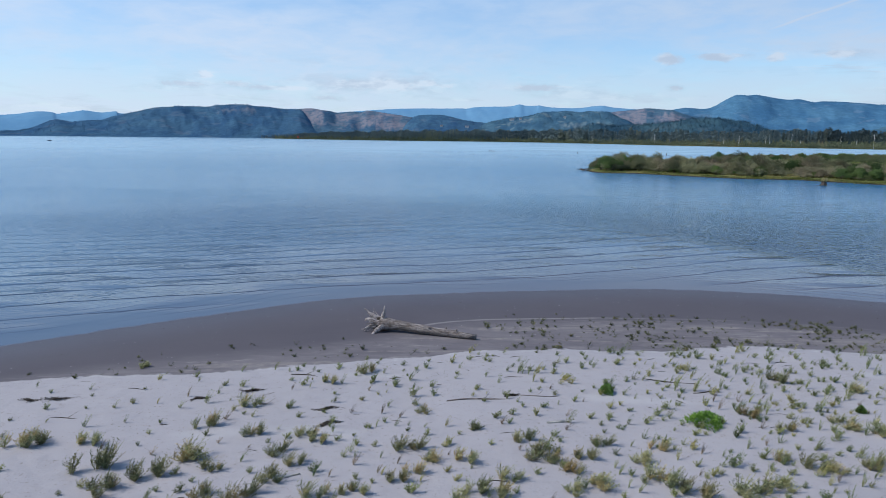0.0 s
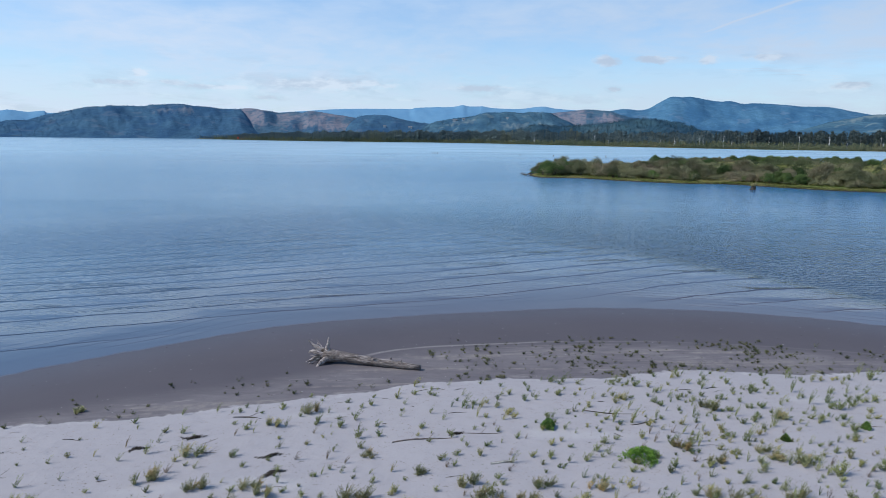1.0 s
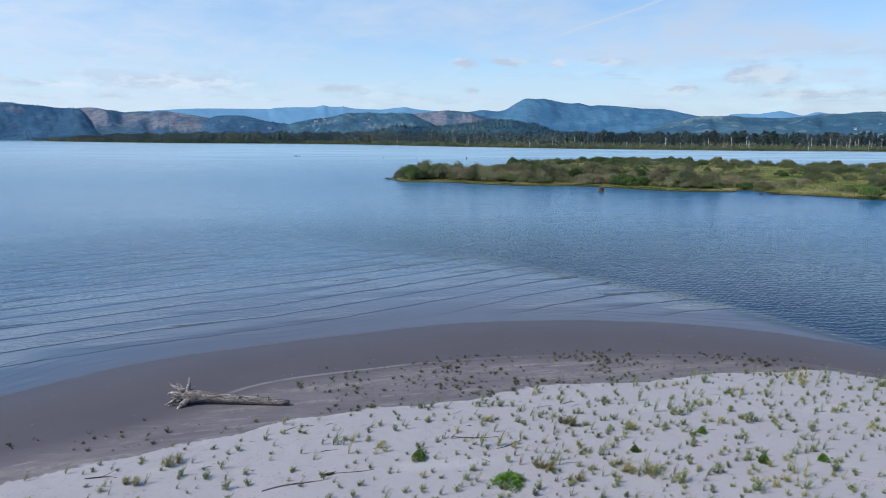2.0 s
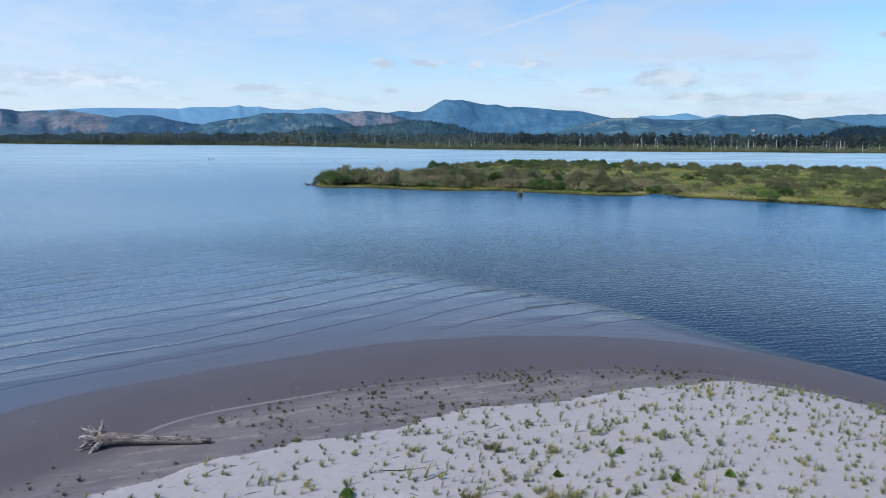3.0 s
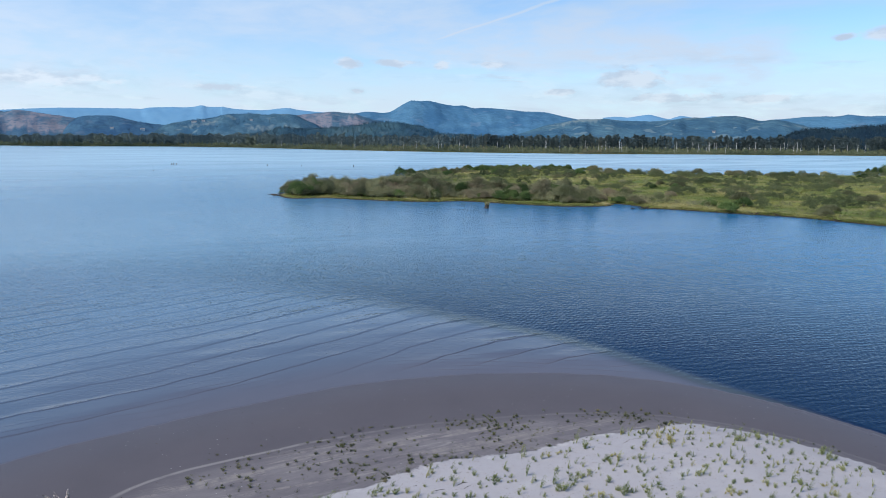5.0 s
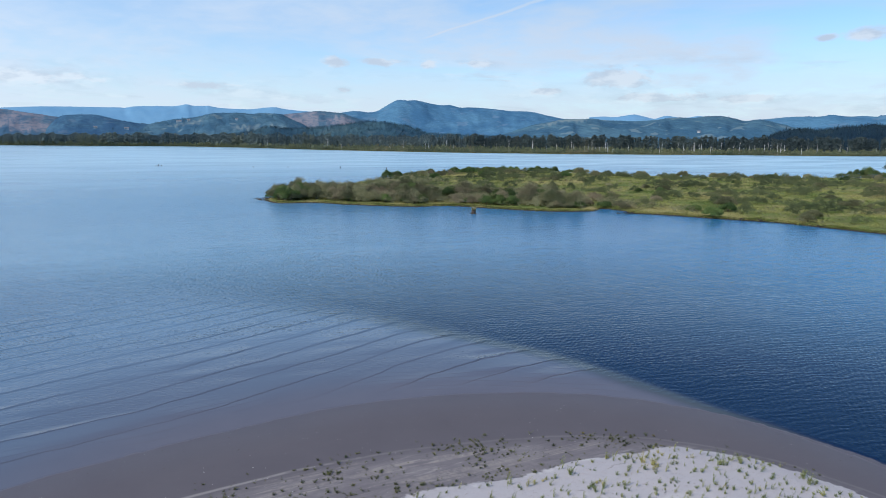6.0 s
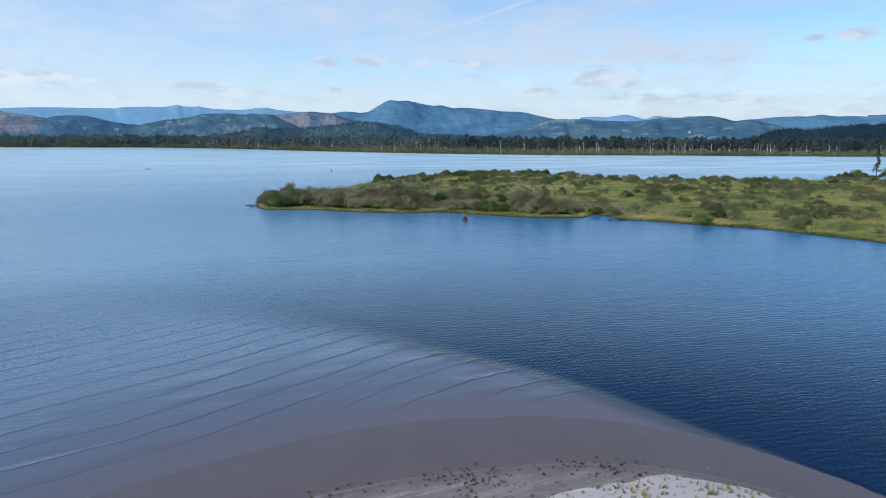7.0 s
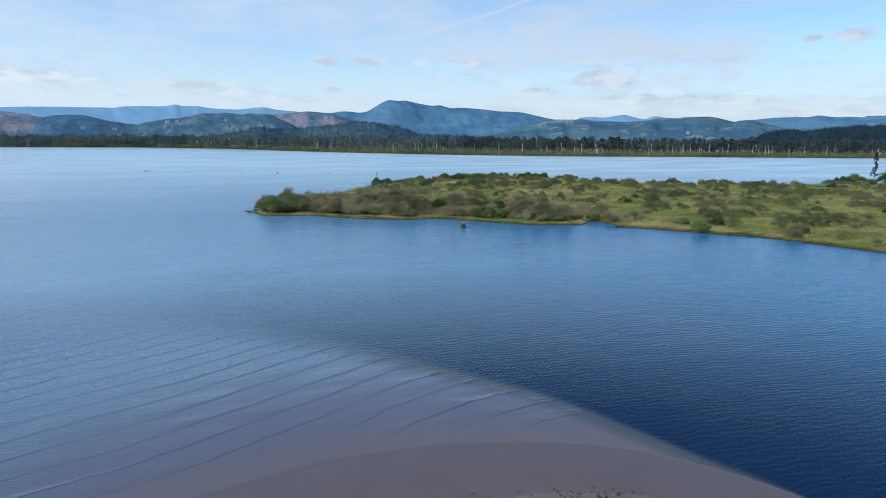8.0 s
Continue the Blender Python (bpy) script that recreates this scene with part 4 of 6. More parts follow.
# ---- single trees that stand out on the slopes ----
def hill_trees(name, label, hill, n, bearings, reaches, heights, mat, gaps=0.0, kinds=None):
    """Trees over a slope, in stands with clearings between them; gaps: how much of the slope stays open."""
    places = []
    for a, reach in zip(rng.uniform(*bearings, n), rng.uniform(*reaches, n)):
        if gaps and value_noise(np.array(a * 1.7), np.array(reach * 0.012), 5)[()] * 0.65 + value_noise(np.array(a * 5.0), np.array(reach * 0.03), 8)[()] * 0.35 < gaps:
            continue
        x, y = reach * math.sin(radians(a)), reach * math.cos(radians(a))
        hit, place, _, face = hill.ray_cast(Vector((x, y, 900)), Vector((0, 0, -1)))
        if hit and place.z > 4:
            felled = hill.data.attributes["felled"].data[hill.data.polygons[face].vertices[0]].value
            if rng.random() < felled * 0.93:
                continue
            tall = rng.uniform(*heights) * (1.0 if rng.random() < 0.85 else 1.3)
            places.append((x, y, place.z - 1.5, rng.uniform(0, 6.28), tall * rng.uniform(1.0, 1.6), tall, rng.integers(0, 10)))
    scatter(name, label, "trees", kinds or tiny, places, mat)


slim = [clump_crown(rng, 1, 0.3, 0.04, 46, 0.12, 0.75, 8) for _ in range(5)] + [clump_crown(rng, 1, 0.42, 0.08, 46, 0.13, 0.35, 7) for _ in range(5)]
tiny = [clump_crown(rng, 1, 0.34, 0.04, 15, 0.24, 0.75, 6) for _ in range(5)] + [clump_crown(rng, 1, 0.5, 0.08, 15, 0.26, 0.35, 5) for _ in range(5)]
# leaf colours carry painted haze, bluer the farther the hill
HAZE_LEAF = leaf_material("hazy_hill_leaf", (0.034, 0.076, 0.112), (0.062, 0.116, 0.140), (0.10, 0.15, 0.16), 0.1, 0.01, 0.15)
DARK_HAZE_LEAF = leaf_material("dark_haze_hill_leaf", (0.016, 0.036, 0.056), (0.034, 0.062, 0.076), (0.08, 0.11, 0.10), 0.15, 0.01, 0.12)
BLUE_HAZE_LEAF = leaf_material("blue_haze_hill_leaf", (0.044, 0.104, 0.184), (0.066, 0.140, 0.216), (0.10, 0.17, 0.21), 0.1, 0.006, 0.2)
GREEN_HAZE_LEAF = leaf_material("green_haze_hill_leaf", (0.046, 0.108, 0.166), (0.080, 0.154, 0.200), (0.13, 0.20, 0.20), 0.2, 0.006, 0.2)
PEAK_HAZE_LEAF = leaf_material("hazed_mountain_leaf", (0.054, 0.138, 0.240), (0.084, 0.190, 0.290), (0.12, 0.22, 0.28), 0.1, 0.006, 0.15)
hill_trees("dark_hill_trees", "tall dark conifers on the near hill", dark_hill, 3200, (50, 70), (2120, 2620), (5, 10), DARK_HAZE_LEAF, 0.22, slim)
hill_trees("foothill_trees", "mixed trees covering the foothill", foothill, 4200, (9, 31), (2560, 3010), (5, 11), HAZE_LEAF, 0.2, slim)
hill_trees("left_hill_trees", "conifers covering the hill, coloured blue for haze", left_hill, 6500, (-33, -10.5), (3120, 3905), (3, 6), BLUE_HAZE_LEAF, 0.38)
hill_trees("felled_hill_trees", "stands of conifers left between felled blocks", hazed_felled_hill, 4000, (-14, -0.5), (3320, 4010), (3, 6), BLUE_HAZE_LEAF, 0.45)
hill_trees("knob_hill_trees", "conifers covering the small knob", knob_hill, 2400, (-5, 6), (3220, 3705), (3, 5.5), BLUE_HAZE_LEAF, 0.3)
hill_trees("brown_hill_trees", "conifers round the felled face", brown_hill, 2200, (10.5, 22.5), (3320, 3905), (2.5, 5), GREEN_HAZE_LEAF, 0.4)
hill_trees("middle_hill_trees", "mixed woods and clearings on the hill", middle_hill, 6500, (1, 17), (2970, 3655), (3.2, 6.2), GREEN_HAZE_LEAF, 0.45)
hill_trees("right_hill_trees", "mixed woods and clearings on the rounded hills", right_hill, 7500, (32, 57), (3020, 3805), (2.5, 4.5), GREEN_HAZE_LEAF, 0.42)
hill_trees("mountain_trees", "conifers covering the mountain", mountain, 6500, (15, 42), (3450, 4305), (2.2, 4.2), PEAK_HAZE_LEAF, 0.46)
hill_trees("right_ridge_trees", "conifers along the ridge", right_ridge, 2200, (48, 62), (3700, 4355), (2.5, 4.5), PEAK_HAZE_LEAF, 0.4)
for hill, a, reach, w in ((middle_hill, 5.3, 3420, 22), (middle_hill, 6.0, 3400, 14), (knob_hill, -0.5, 3400, 14), (knob_hill, 1.6, 3420, 18), (middle_hill, 9.6, 3380, 12), (right_hill, 46.5, 3300, 12)):
    x, y = reach * math.sin(radians(a)), reach * math.cos(radians(a))
    hit, place, _, _ = hill.ray_cast(Vector((x, y, 900)), Vector((0, 0, -1)))
    if hit:
        house(w, w * 0.6, 6).matrix_basis = Matrix.Translation((x, y, place.z)) @ Matrix.Rotation(radians(-a), 4, "Z")


# ---- the island: a low grassy bar with willow thickets ----
ISLAND = [(58.8, 289), (60.5, 272), (75, 268), (85, 255.5), (103, 240), (120, 236), (130, 222), (144, 205), (160, 200), (169, 206), (171, 194), (167.5, 189), (175, 180), (184, 163),
          (193, 148), (196, 130), (198.5, 112), (203, 85), (216, 50), (290, 5), (450, -20), (600, 80), (600, 220), (525, 300), (450, 332), (398, 355), (362, 375), (340, 413), (328, 465),
          (288, 488), (249, 483), (200, 452), (145, 398), (100, 345), (74, 312)]
island_poly = curve_points(ISLAND + [ISLAND[0]], 8)[:-1]


def island_height(x, y):
    s = signed(x, y, island_poly)
    z = 0.55 * ease(s, -0.6, 2.5) + 0.75 * ease(s, 2, 26) + 0.9 * ease(s, 20, 90) + soft_noise(x, y, 31) * 0.25 * ease(s, 4, 25)
    return np.where(s > -2.5, z - 0.25 * (1 - ease(s, -1.5, 0.4)), -3.0), s


ix, iy = axis(50, 260, 1.6, -60, 640, 1.2), axis(90, 330, 1.6, -60, 520, 1.15)
X, Y = (a.ravel() for a in np.meshgrid(ix, iy))
Z, S = island_height(X, Y)
island = new("island_ground", mesh("island_ground", np.stack([X, Y, Z], 1), grid_faces(len(ix), len(iy)), MEADOW, True, {"bank": S}))
tagged(island, "low grassy island with a muddy bank", "island", kind="structure")

rng = np.random.default_rng(21)


def island_places(n, accept, lo=(50, 60), hi=(600, 500)):
    """Random points on the island kept with the chance that accept gives."""
    x, y = rng.uniform(lo[0], hi[0], n), rng.uniform(lo[1], hi[1], n)
    z, s = island_height(x, y)
    keep = rng.random(n) < accept(x, y, s)
    return x[keep], y[keep], z[keep], s[keep]


def blade_tuft(rng, n, height, width, spread_top=0.8):
    """Thin upright blades that bend outwards."""
    a = rng.uniform(0, 6.283, n)
    r = width * 0.5 * np.sqrt(rng.random(n))
    base = np.stack([r * np.cos(a), r * np.sin(a), np.zeros(n)], 1)
    out = np.stack([np.cos(a), np.sin(a), np.zeros(n)], 1)
    h = height * rng.uniform(0.5, 1.1, n)
    tip = base + out * (h * spread_top * rng.uniform(0.1, 0.9, n))[:, None] + np.stack([np.zeros(n), np.zeros(n), h], 1)
    side = np.stack([-np.sin(a), np.cos(a), np.zeros(n)], 1) * (width * 0.055 * rng.uniform(0.6, 1.5, n))[:, None]
    turn = rng.uniform(0, 6.283, n)
    side = side * np.cos(turn)[:, None] + out * (width * 0.05 * np.sin(turn))[:, None]
    return np.stack([base - side, base + side, tip], 1).reshape(-1, 3)


tufts = [blade_tuft(rng, 11, 1.0, 1.5) for _ in range(8)]
x, y, z, s = island_places(52000, lambda x, y, s: (s > 1.2) * np.clip(1.2 - s / 260, 0.25, 1) * np.where((x < 330), 1, 0.6))
h = rng.uniform(0.3, 0.85, len(x)) * (1 + 0.35 * soft_noise(x, y, 19, 0.2))
scatter("meadow_grass", "rough olive and straw coloured meadow grass", "grass", tufts,
        np.column_stack([x, y, z - 0.05, rng.uniform(0, 6.28, len(x)), rng.uniform(1.0, 2.0, len(x)), h, rng.integers(0, 8, len(x))]), MEADOW_LEAF)
x, y, z, s = island_places(200000, lambda x, y, s: (s > 0.55 + 0.5 * soft_noise(x, y, 7)) * (s < 3.6) * (0.3 + 0.6 * ease(soft_noise(x, y, 16, 0.5), -0.6, 0.4)) * (x < 240) * np.where(x < 76, 0.12, 1.0), hi=(240, 320))
h = rng.uniform(0.2, 0.55, len(x)) * (1 + 0.8 * ease(soft_noise(x, y, 9, 0.9), 0.1, 0.8))
scatter("bank_grass", "bright yellow green grass fringing the island bank", "grass", tufts,
        np.column_stack([x, y, z - 0.05, rng.uniform(0, 6.28, len(x)), rng.uniform(0.8, 1.5, len(x)), h, rng.integers(0, 8, len(x))]), BANK_LEAF)


def dome_crown(g, height, width, n, leaf, lobes=22):
    """Leaf sprays on many overlapping lobes that together make a wide uneven dome down to the ground."""
    a, q = g.uniform(0, 6.283, lobes), np.sqrt(g.random(lobes))
    reach = width * 0.5 * (1 + 0.2 * np.sin(2 * a + g.uniform(0, 6)))
    z = height * (0.22 + 0.56 * (1 - q ** 2) * g.uniform(0.5, 1.15, lobes))
    c = np.stack([reach * q * 0.8 * np.cos(a), reach * q * 0.8 * np.sin(a), z], 1)
    r = g.uniform(0.12, 0.22, lobes) * width
    k = g.integers(0, lobes, n)
    d = g.normal(size=(n, 3))
    d[:, 2] = np.abs(d[:, 2]) * 0.9 - 0.15
    d /= np.linalg.norm(d, axis=1, keepdims=True)
    p = c[k] + d * (r[k] * g.uniform(0.55, 1.08, n))[:, None]
    p[:, 2] = np.clip(p[:, 2], 0.1, height * 1.15)
    u = np.cross(d, g.normal(size=(n, 3))) + np.array([0, 0, 0.9]) + d * 0.25
    u /= np.linalg.norm(u, axis=1, keepdims=True)
    w = np.cross(u, d + g.normal(size=(n, 3)) * 0.45)
    w /= np.linalg.norm(w, axis=1, keepdims=True)
    s = leaf * g.uniform(0.6, 1.5, (n, 1))
    return np.stack([p - u * s * 0.4 + w * s * 0.22, p - u * s * 0.4 - w * s * 0.22, p + u * s * 0.8], 1).reshape(-1, 3)


def willow(seed, height, width, mat, label, n=6000):
    """A many-stemmed willow bush: bare stems in a fan and a ragged crown of small leaf sprays."""
    g = np.random.default_rng(seed)
    r = random.Random(seed)
    root = new("willow_shrub")
    for k in range(5):
        a = 6.283 * k / 5 + r.uniform(-0.3, 0.3)
        q = width * r.uniform(0.15, 0.36)
        part("stem", mesh("willow_stem", *tube([(0.1 * math.cos(a), 0.1 * math.sin(a), -0.2), (q * 0.4 * math.cos(a), q * 0.4 * math.sin(a), height * 0.35),
                           (q * math.cos(a), q * math.sin(a), height * r.uniform(0.5, 0.75))], [0.09, 0.06, 0.02], 5), STEMWOOD), root)
    tri = dome_crown(g, height, width, n, 0.26, 26)
    part("crown", mesh("willow_crown", tri, np.arange(len(tri)).reshape(-1, 3), mat), root)
    return tagged(root, label, "shrub", "willow shrubs on the island")


grey = [willow(31 + k, h, w, WILLOW_LEAF, "grey green willow bush on the island") for k, (h, w) in enumerate(((5.4, 8.5), (6.4, 9.5), (4.6, 8.0), (3.2, 6.5), (6.6, 9.5)))]
lush = [willow(51 + k, h, w, LUSH_LEAF, "dark green leafy willow bush on the island") for k, (h, w) in enumerate(((5.0, 7.5), (6.4, 8.5), (3.0, 6.0)))]
used = set()


def plant_willow(kind, x, y, size=1.0):
    z = float(island_height(np.array([float(x)]), np.array([float(y)]))[0][0])
    m = Matrix.Translation((x, y, z)) @ Matrix.Rotation(random.uniform(0, 6.28), 4, "Z")
    if kind not in used:
        used.add(kind)
        kind.matrix_basis = m
        kind.scale = (size, size, size * random.uniform(0.9, 1.1))
        return
    ob = copy_thing(kind, m)
    ob.scale = (size * random.uniform(0.9, 1.15), size * random.uniform(0.9, 1.15), size * random.uniform(0.85, 1.12))


# thick willows from the tip along the front, thinner inland
def along_front(k, inland):
    """A point some metres inland of the front bank, k from 0 at the tip to 1 at the inlet."""
    line = curve_points(ISLAND[1:9], 10)
    i = min(int(k * (len(line) - 1)), len(line) - 2)
    p, d = line[i], line[i + 1] - line[i]
    nrm = np.array([-d[1], d[0]]) / (np.hypot(*d) + 1e-9)
    return p + nrm * inland


random.seed(5)
for k in range(24):
    plant_willow(random.choice([grey[0], grey[1], lush[0], lush[1], grey[4]] if k % 3 else [grey[4], lush[1]]), 64 + random.uniform(0, 16), 273 + random.uniform(0, 34), random.uniform(0.75, 1.0))
for k in range(150):
    q = random.random()
    p = along_front(q, random.uniform(6, 44) if q > 0.12 else random.uniform(4, 60))
    plant_willow(random.choice([grey[0], grey[0], grey[1], grey[2], grey[2], grey[4], lush[0]]), p[0], p[1], random.uniform(0.72, 1.15))
for k in range(26):
    p = along_front(random.random(), random.uniform(5.5, 10))
    plant_willow(random.choice([lush[0], lush[2], grey[3], grey[2]]), p[0], p[1], random.uniform(0.5, 0.9))
n = 0
while n < 75:
    x, y = random.uniform(165, 520), random.uniform(100, 470)
    s = float(signed(np.array([x]), np.array([y]), island_poly)[0])
    if s < 4 or random.random() > np.clip(1.25 - s / 120, 0.25, 1):
        continue
    plant_willow(random.choice([grey[3], grey[3], grey[2], lush[2]]), x, y, random.uniform(0.6, 1.3))
    n += 1
for x, y, s in ((184.5, 166, 1.15), (171, 207, 0.9), (174, 198, 0.7), (176, 203, 0.9), (190, 180, 0.9), (160, 405, 1.1), (172, 418, 1.0), (186, 434, 0.8)):
    plant_willow(random.choice([grey[3], lush[2], lush[0]]), x, y, s)
for x, y, s in ((471, 312, 0.7), (476, 308, 1.0), (481, 306, 1.25), (485, 303, 1.35), (489, 301, 1.2), (493, 297, 0.8), (486, 290, 0.7), (495, 285, 1.7), (499, 281, 2.1), (503, 277, 2.3), (508, 272, 2.4), (497, 278, 1.6)):
    plant_willow(lush[1], x, y, s)
for k in range(30):   # a green thicket along the back edge
    x = random.uniform(235, 330)
    plant_willow(lush[2], x, float(np.interp(x, [235, 290, 330], [470, 478, 455])) - random.uniform(0, 26), random.uniform(0.9, 1.4))


# low brush that fills the gaps between the willows
brush = [dome_crown(rng, 1.0, 1.7, 130, 0.13, 9) for _ in range(6)]
x, y, z, s = island_places(30000, lambda x, y, s: (s > 4.5) * np.where((x < 190) & (y > 175), 0.30 * (1 - ease(s, 30, 75)) + 0.05, 0.05) * (x < 560))
h = rng.uniform(1.0, 2.9, len(x)) * np.where(x < 190, 1.15, 0.75)
scatter("island_brush", "low olive brush between the willows", "brush", brush,
        np.column_stack([x, y, z - 0.1, rng.uniform(0, 6.28, len(x)), h * rng.uniform(0.9, 1.4, len(x)), h, rng.integers(0, 6, len(x))]), WILLOW_LEAF)


def tall_conifer(height):
    root = new("conifer_tree")
    g = np.random.default_rng(77)
    part("trunk", mesh("conifer_trunk", *tube([(0, 0, -0.3), (0.2, 0, height * 0.5), (0.1, 0, height)], [0.35, 0.22, 0.04], 8), STEMWOOD), root)
    tri = []
    for k in range(11):
        z = height * (0.30 + 0.065 * k)
        for _ in range(4):
            a, length = g.uniform(0, 6.28), height * 0.16 * (1.1 - k / 12) * g.uniform(0.4, 1.2)
            t = clump_crown(g, 1.4, length, 0.1, 34, 0.55, 0.3, 3)
            t = t + np.array([math.cos(a) * length * 0.55, math.sin(a) * length * 0.55, z - 0.5])
            tri.append(t)
    tri = np.concatenate(tri)
    part("crown", mesh("conifer_crown", tri, np.arange(len(tri)).reshape(-1, 3), CONIFER_LEAF), root)
    return tagged(root, "sparse ragged conifer standing on the island", "tree")


conifer = tall_conifer(23)
conifer.matrix_basis = Matrix.Translation((490.5, 292, 1.5))


# more willows farther back on the island
mound = [dome_crown(rng, 1.0, 1.8, 1100, 0.075, 16) for _ in range(6)]
x, y, z, s = island_places(12000, lambda x, y, s: (s > 5) * (x > 150) * (0.03 + 0.34 * ease(soft_noise(x, y, 70, 0.4) + 0.5 * soft_noise(x, y, 33, 1.2), -0.1, 0.8)), lo=(150, 100), hi=(560, 480))
h = rng.uniform(1.6, 4.4, len(x))
scatter("far_willow_shrubs", "grey green willow bushes spread over the meadow", "shrubs", mound,
        np.column_stack([x, y, z - 0.15, rng.uniform(0, 6.28, len(x)), h * rng.uniform(0.75, 1.25, len(x)), h, rng.integers(0, 6, len(x))]), SHADE_LEAF)


x, y, z, s = island_places(2200, lambda x, y, s: (s > 9) * (s < 50) * (0.55 + 0.4 * soft_noise(x, y, 24, 0.3)) * (y > 205), lo=(60, 200), hi=(175, 330))
h = rng.uniform(2.2, 4.4, len(x))
scatter("willow_thicket", "dense grey green willow thicket behind the bank", "shrubs", mound,
        np.column_stack([x, y, z - 0.15, rng.uniform(0, 6.28, len(x)), h * rng.uniform(0.8, 1.2, len(x)), h, rng.integers(0, 6, len(x))]), WILLOW_LEAF)


def washed_branches(seed, size, n):
    """A tangle of bare drowned branches at the water's edge."""
    r = random.Random(seed)
    root = new("drift_tangle")
    for k in range(n):
        a, length = r.uniform(-0.5, 0.5) + (math.pi if r.random() < 0.5 else 0), size * r.uniform(0.35, 1.0)
        o = Vector((r.uniform(-0.35, 0.35) * size, r.uniform(-0.2, 0.2) * size, 0.1))
        e = o + Vector((math.cos(a) * length, math.sin(a) * length, r.uniform(0.0, 0.3) * size))
        m = (o + e) / 2 + Vector((0, r.uniform(-0.1, 0.1) * size, 0.08 * size))
        part("branch", mesh("tangle_branch", *tube([o - Vector((0, 0, 0.5)), o, m, e], [0.14, 0.13, 0.09, 0.03], 6, 0.15, r), DARKWOOD), root)
    return tagged(root, "dark tangle of drowned branches at the bank", "driftwood", "drift tangles round the island")


for k, (x, y, s, n) in enumerate(((57.5, 287, 3.6, 9), (61, 291, 3.0, 7), (165.5, 187, 3.2, 8), (162.5, 188.5, 2.2, 5), (187.5, 158.5, 3.4, 7), (191, 152, 2.6, 5), (195.8, 135, 2.4, 5))):
    washed_branches(300 + k, s, n).matrix_basis = Matrix.Translation((x, y, 0.1)) @ Matrix.Rotation(0.5 * k - 0.6, 4, "Z")


# ---- the stump in the channel and the old pilings ----
def grassy_stump():
    root = new("tree_stump")
    r = random.Random(3)
    part("trunk", mesh("stump_trunk", *tube([(0, 0, -1.2), (0.05, 0, 0.0), (0.1, 0.05, 0.7), (0.15, 0.05, 1.35)], [0.95, 0.9, 0.72, 0.62], 14, 0.12, r), DARKWOOD), root)
    for k in range(6):
        a = k * 1.05 + r.uniform(-0.3, 0.3)
        part("root", mesh("stump_root", *tube([(0.5 * math.cos(a), 0.5 * math.sin(a), 0.4), (1.1 * math.cos(a), 1.1 * math.sin(a), 0.05), (1.6 * math.cos(a), 1.6 * math.sin(a), -0.5)],
                                              [0.22, 0.16, 0.07], 6, 0.1, r), DARKWOOD), root)
    g = np.random.default_rng(4)
    tri = blade_tuft(g, 160, 1.2, 1.5, 0.5) + np.array([0.12, 0.05, 1.25])
    part("grass", mesh("stump_grass", tri, np.arange(len(tri)).reshape(-1, 3), BANK_LEAF), root, "straw coloured grass tuft")
    return tagged(root, "dark rotten stump in the water topped with dry grass", "stump")


stump = grassy_stump()
stump.matrix_basis = Matrix.Translation((115.1, 209.2, 0.0))


def piling(r, height):
    ob = new("piling", mesh("piling", *tube([(0, 0, -2), (0.05, 0, height * 0.5), (0.1, 0.02, height)], [0.30, 0.27, 0.2], 10, 0.1, r), DARKWOOD, True))
    return tagged(ob, "old dark wooden piling standing in the lake", "piling", "pilings in the lake")


r = random.Random(8)
for x, y, h in ((40.2, 658, 2.4), (42.2, 659, 2.6), (44.8, 660, 2.2), (116.5, 615, 1.9), (142.9, 597, 2.0), (183.3, 575, 2.8), (218.3, 554, 2.6), (20.6, 540, 0.7)):
    piling(r, h * 0.72).matrix_basis = Matrix.Translation((x, y, 0)) @ Matrix.Rotation(r.uniform(0, 6), 4, "Z")

boat = new("motor_boat")
part("hull", mesh("boat_hull", [(-3, -0.9, 0.9), (-3, 0.9, 0.9), (1.8, 1.0, 1.0), (3.6, 0, 1.2), (1.8, -1.0, 1.0), (-3, -0.7, -0.2), (-3, 0.7, -0.2), (1.8, 0.6, -0.2), (2.8, 0, -0.1), (1.8, -0.6, -0.2)],
                 [(0, 1, 2, 3, 4), (0, 5, 6, 1), (1, 6, 7, 2), (2, 7, 8, 3), (3, 8, 9, 4), (4, 9, 5, 0)], HULL), boat)
part("cabin", mesh("boat_cabin", [(-0.6, -0.6, 1.0), (1.2, -0.6, 1.0), (1.2, 0.6, 1.0), (-0.6, 0.6, 1.0), (-0.6, -0.5, 2.0), (0.7, -0.5, 2.0), (0.7, 0.5, 2.0), (-0.6, 0.5, 2.0)],
                  [(0, 1, 5, 4), (1, 2, 6, 5), (2, 3, 7, 6), (3, 0, 4, 7), (4, 5, 6, 7)], HULL), boat)
boat.matrix_basis = Matrix.Translation((-655, 1130, 0.0)) @ Matrix.Rotation(0.4, 4, "Z")
tagged(boat, "small dark motor boat far out on the lake", "boat")

marker = new("channel_marker")
part("post", mesh("marker_post", *tube([(0, 0, -2), (0, 0, 6), (0, 0, 9)], [0.6, 0.5, 0.4], 8), DARKWOOD), marker)
part("board", mesh("marker_board", *tube([(0, 0, 4), (0, 0, 10)], [2.6, 2.2], 4), RED), marker, "red painted day board")
marker.matrix_basis = Matrix.Translation((-533, 2460, 0))
tagged(marker, "red channel marker on a post by the far shore", "marker")


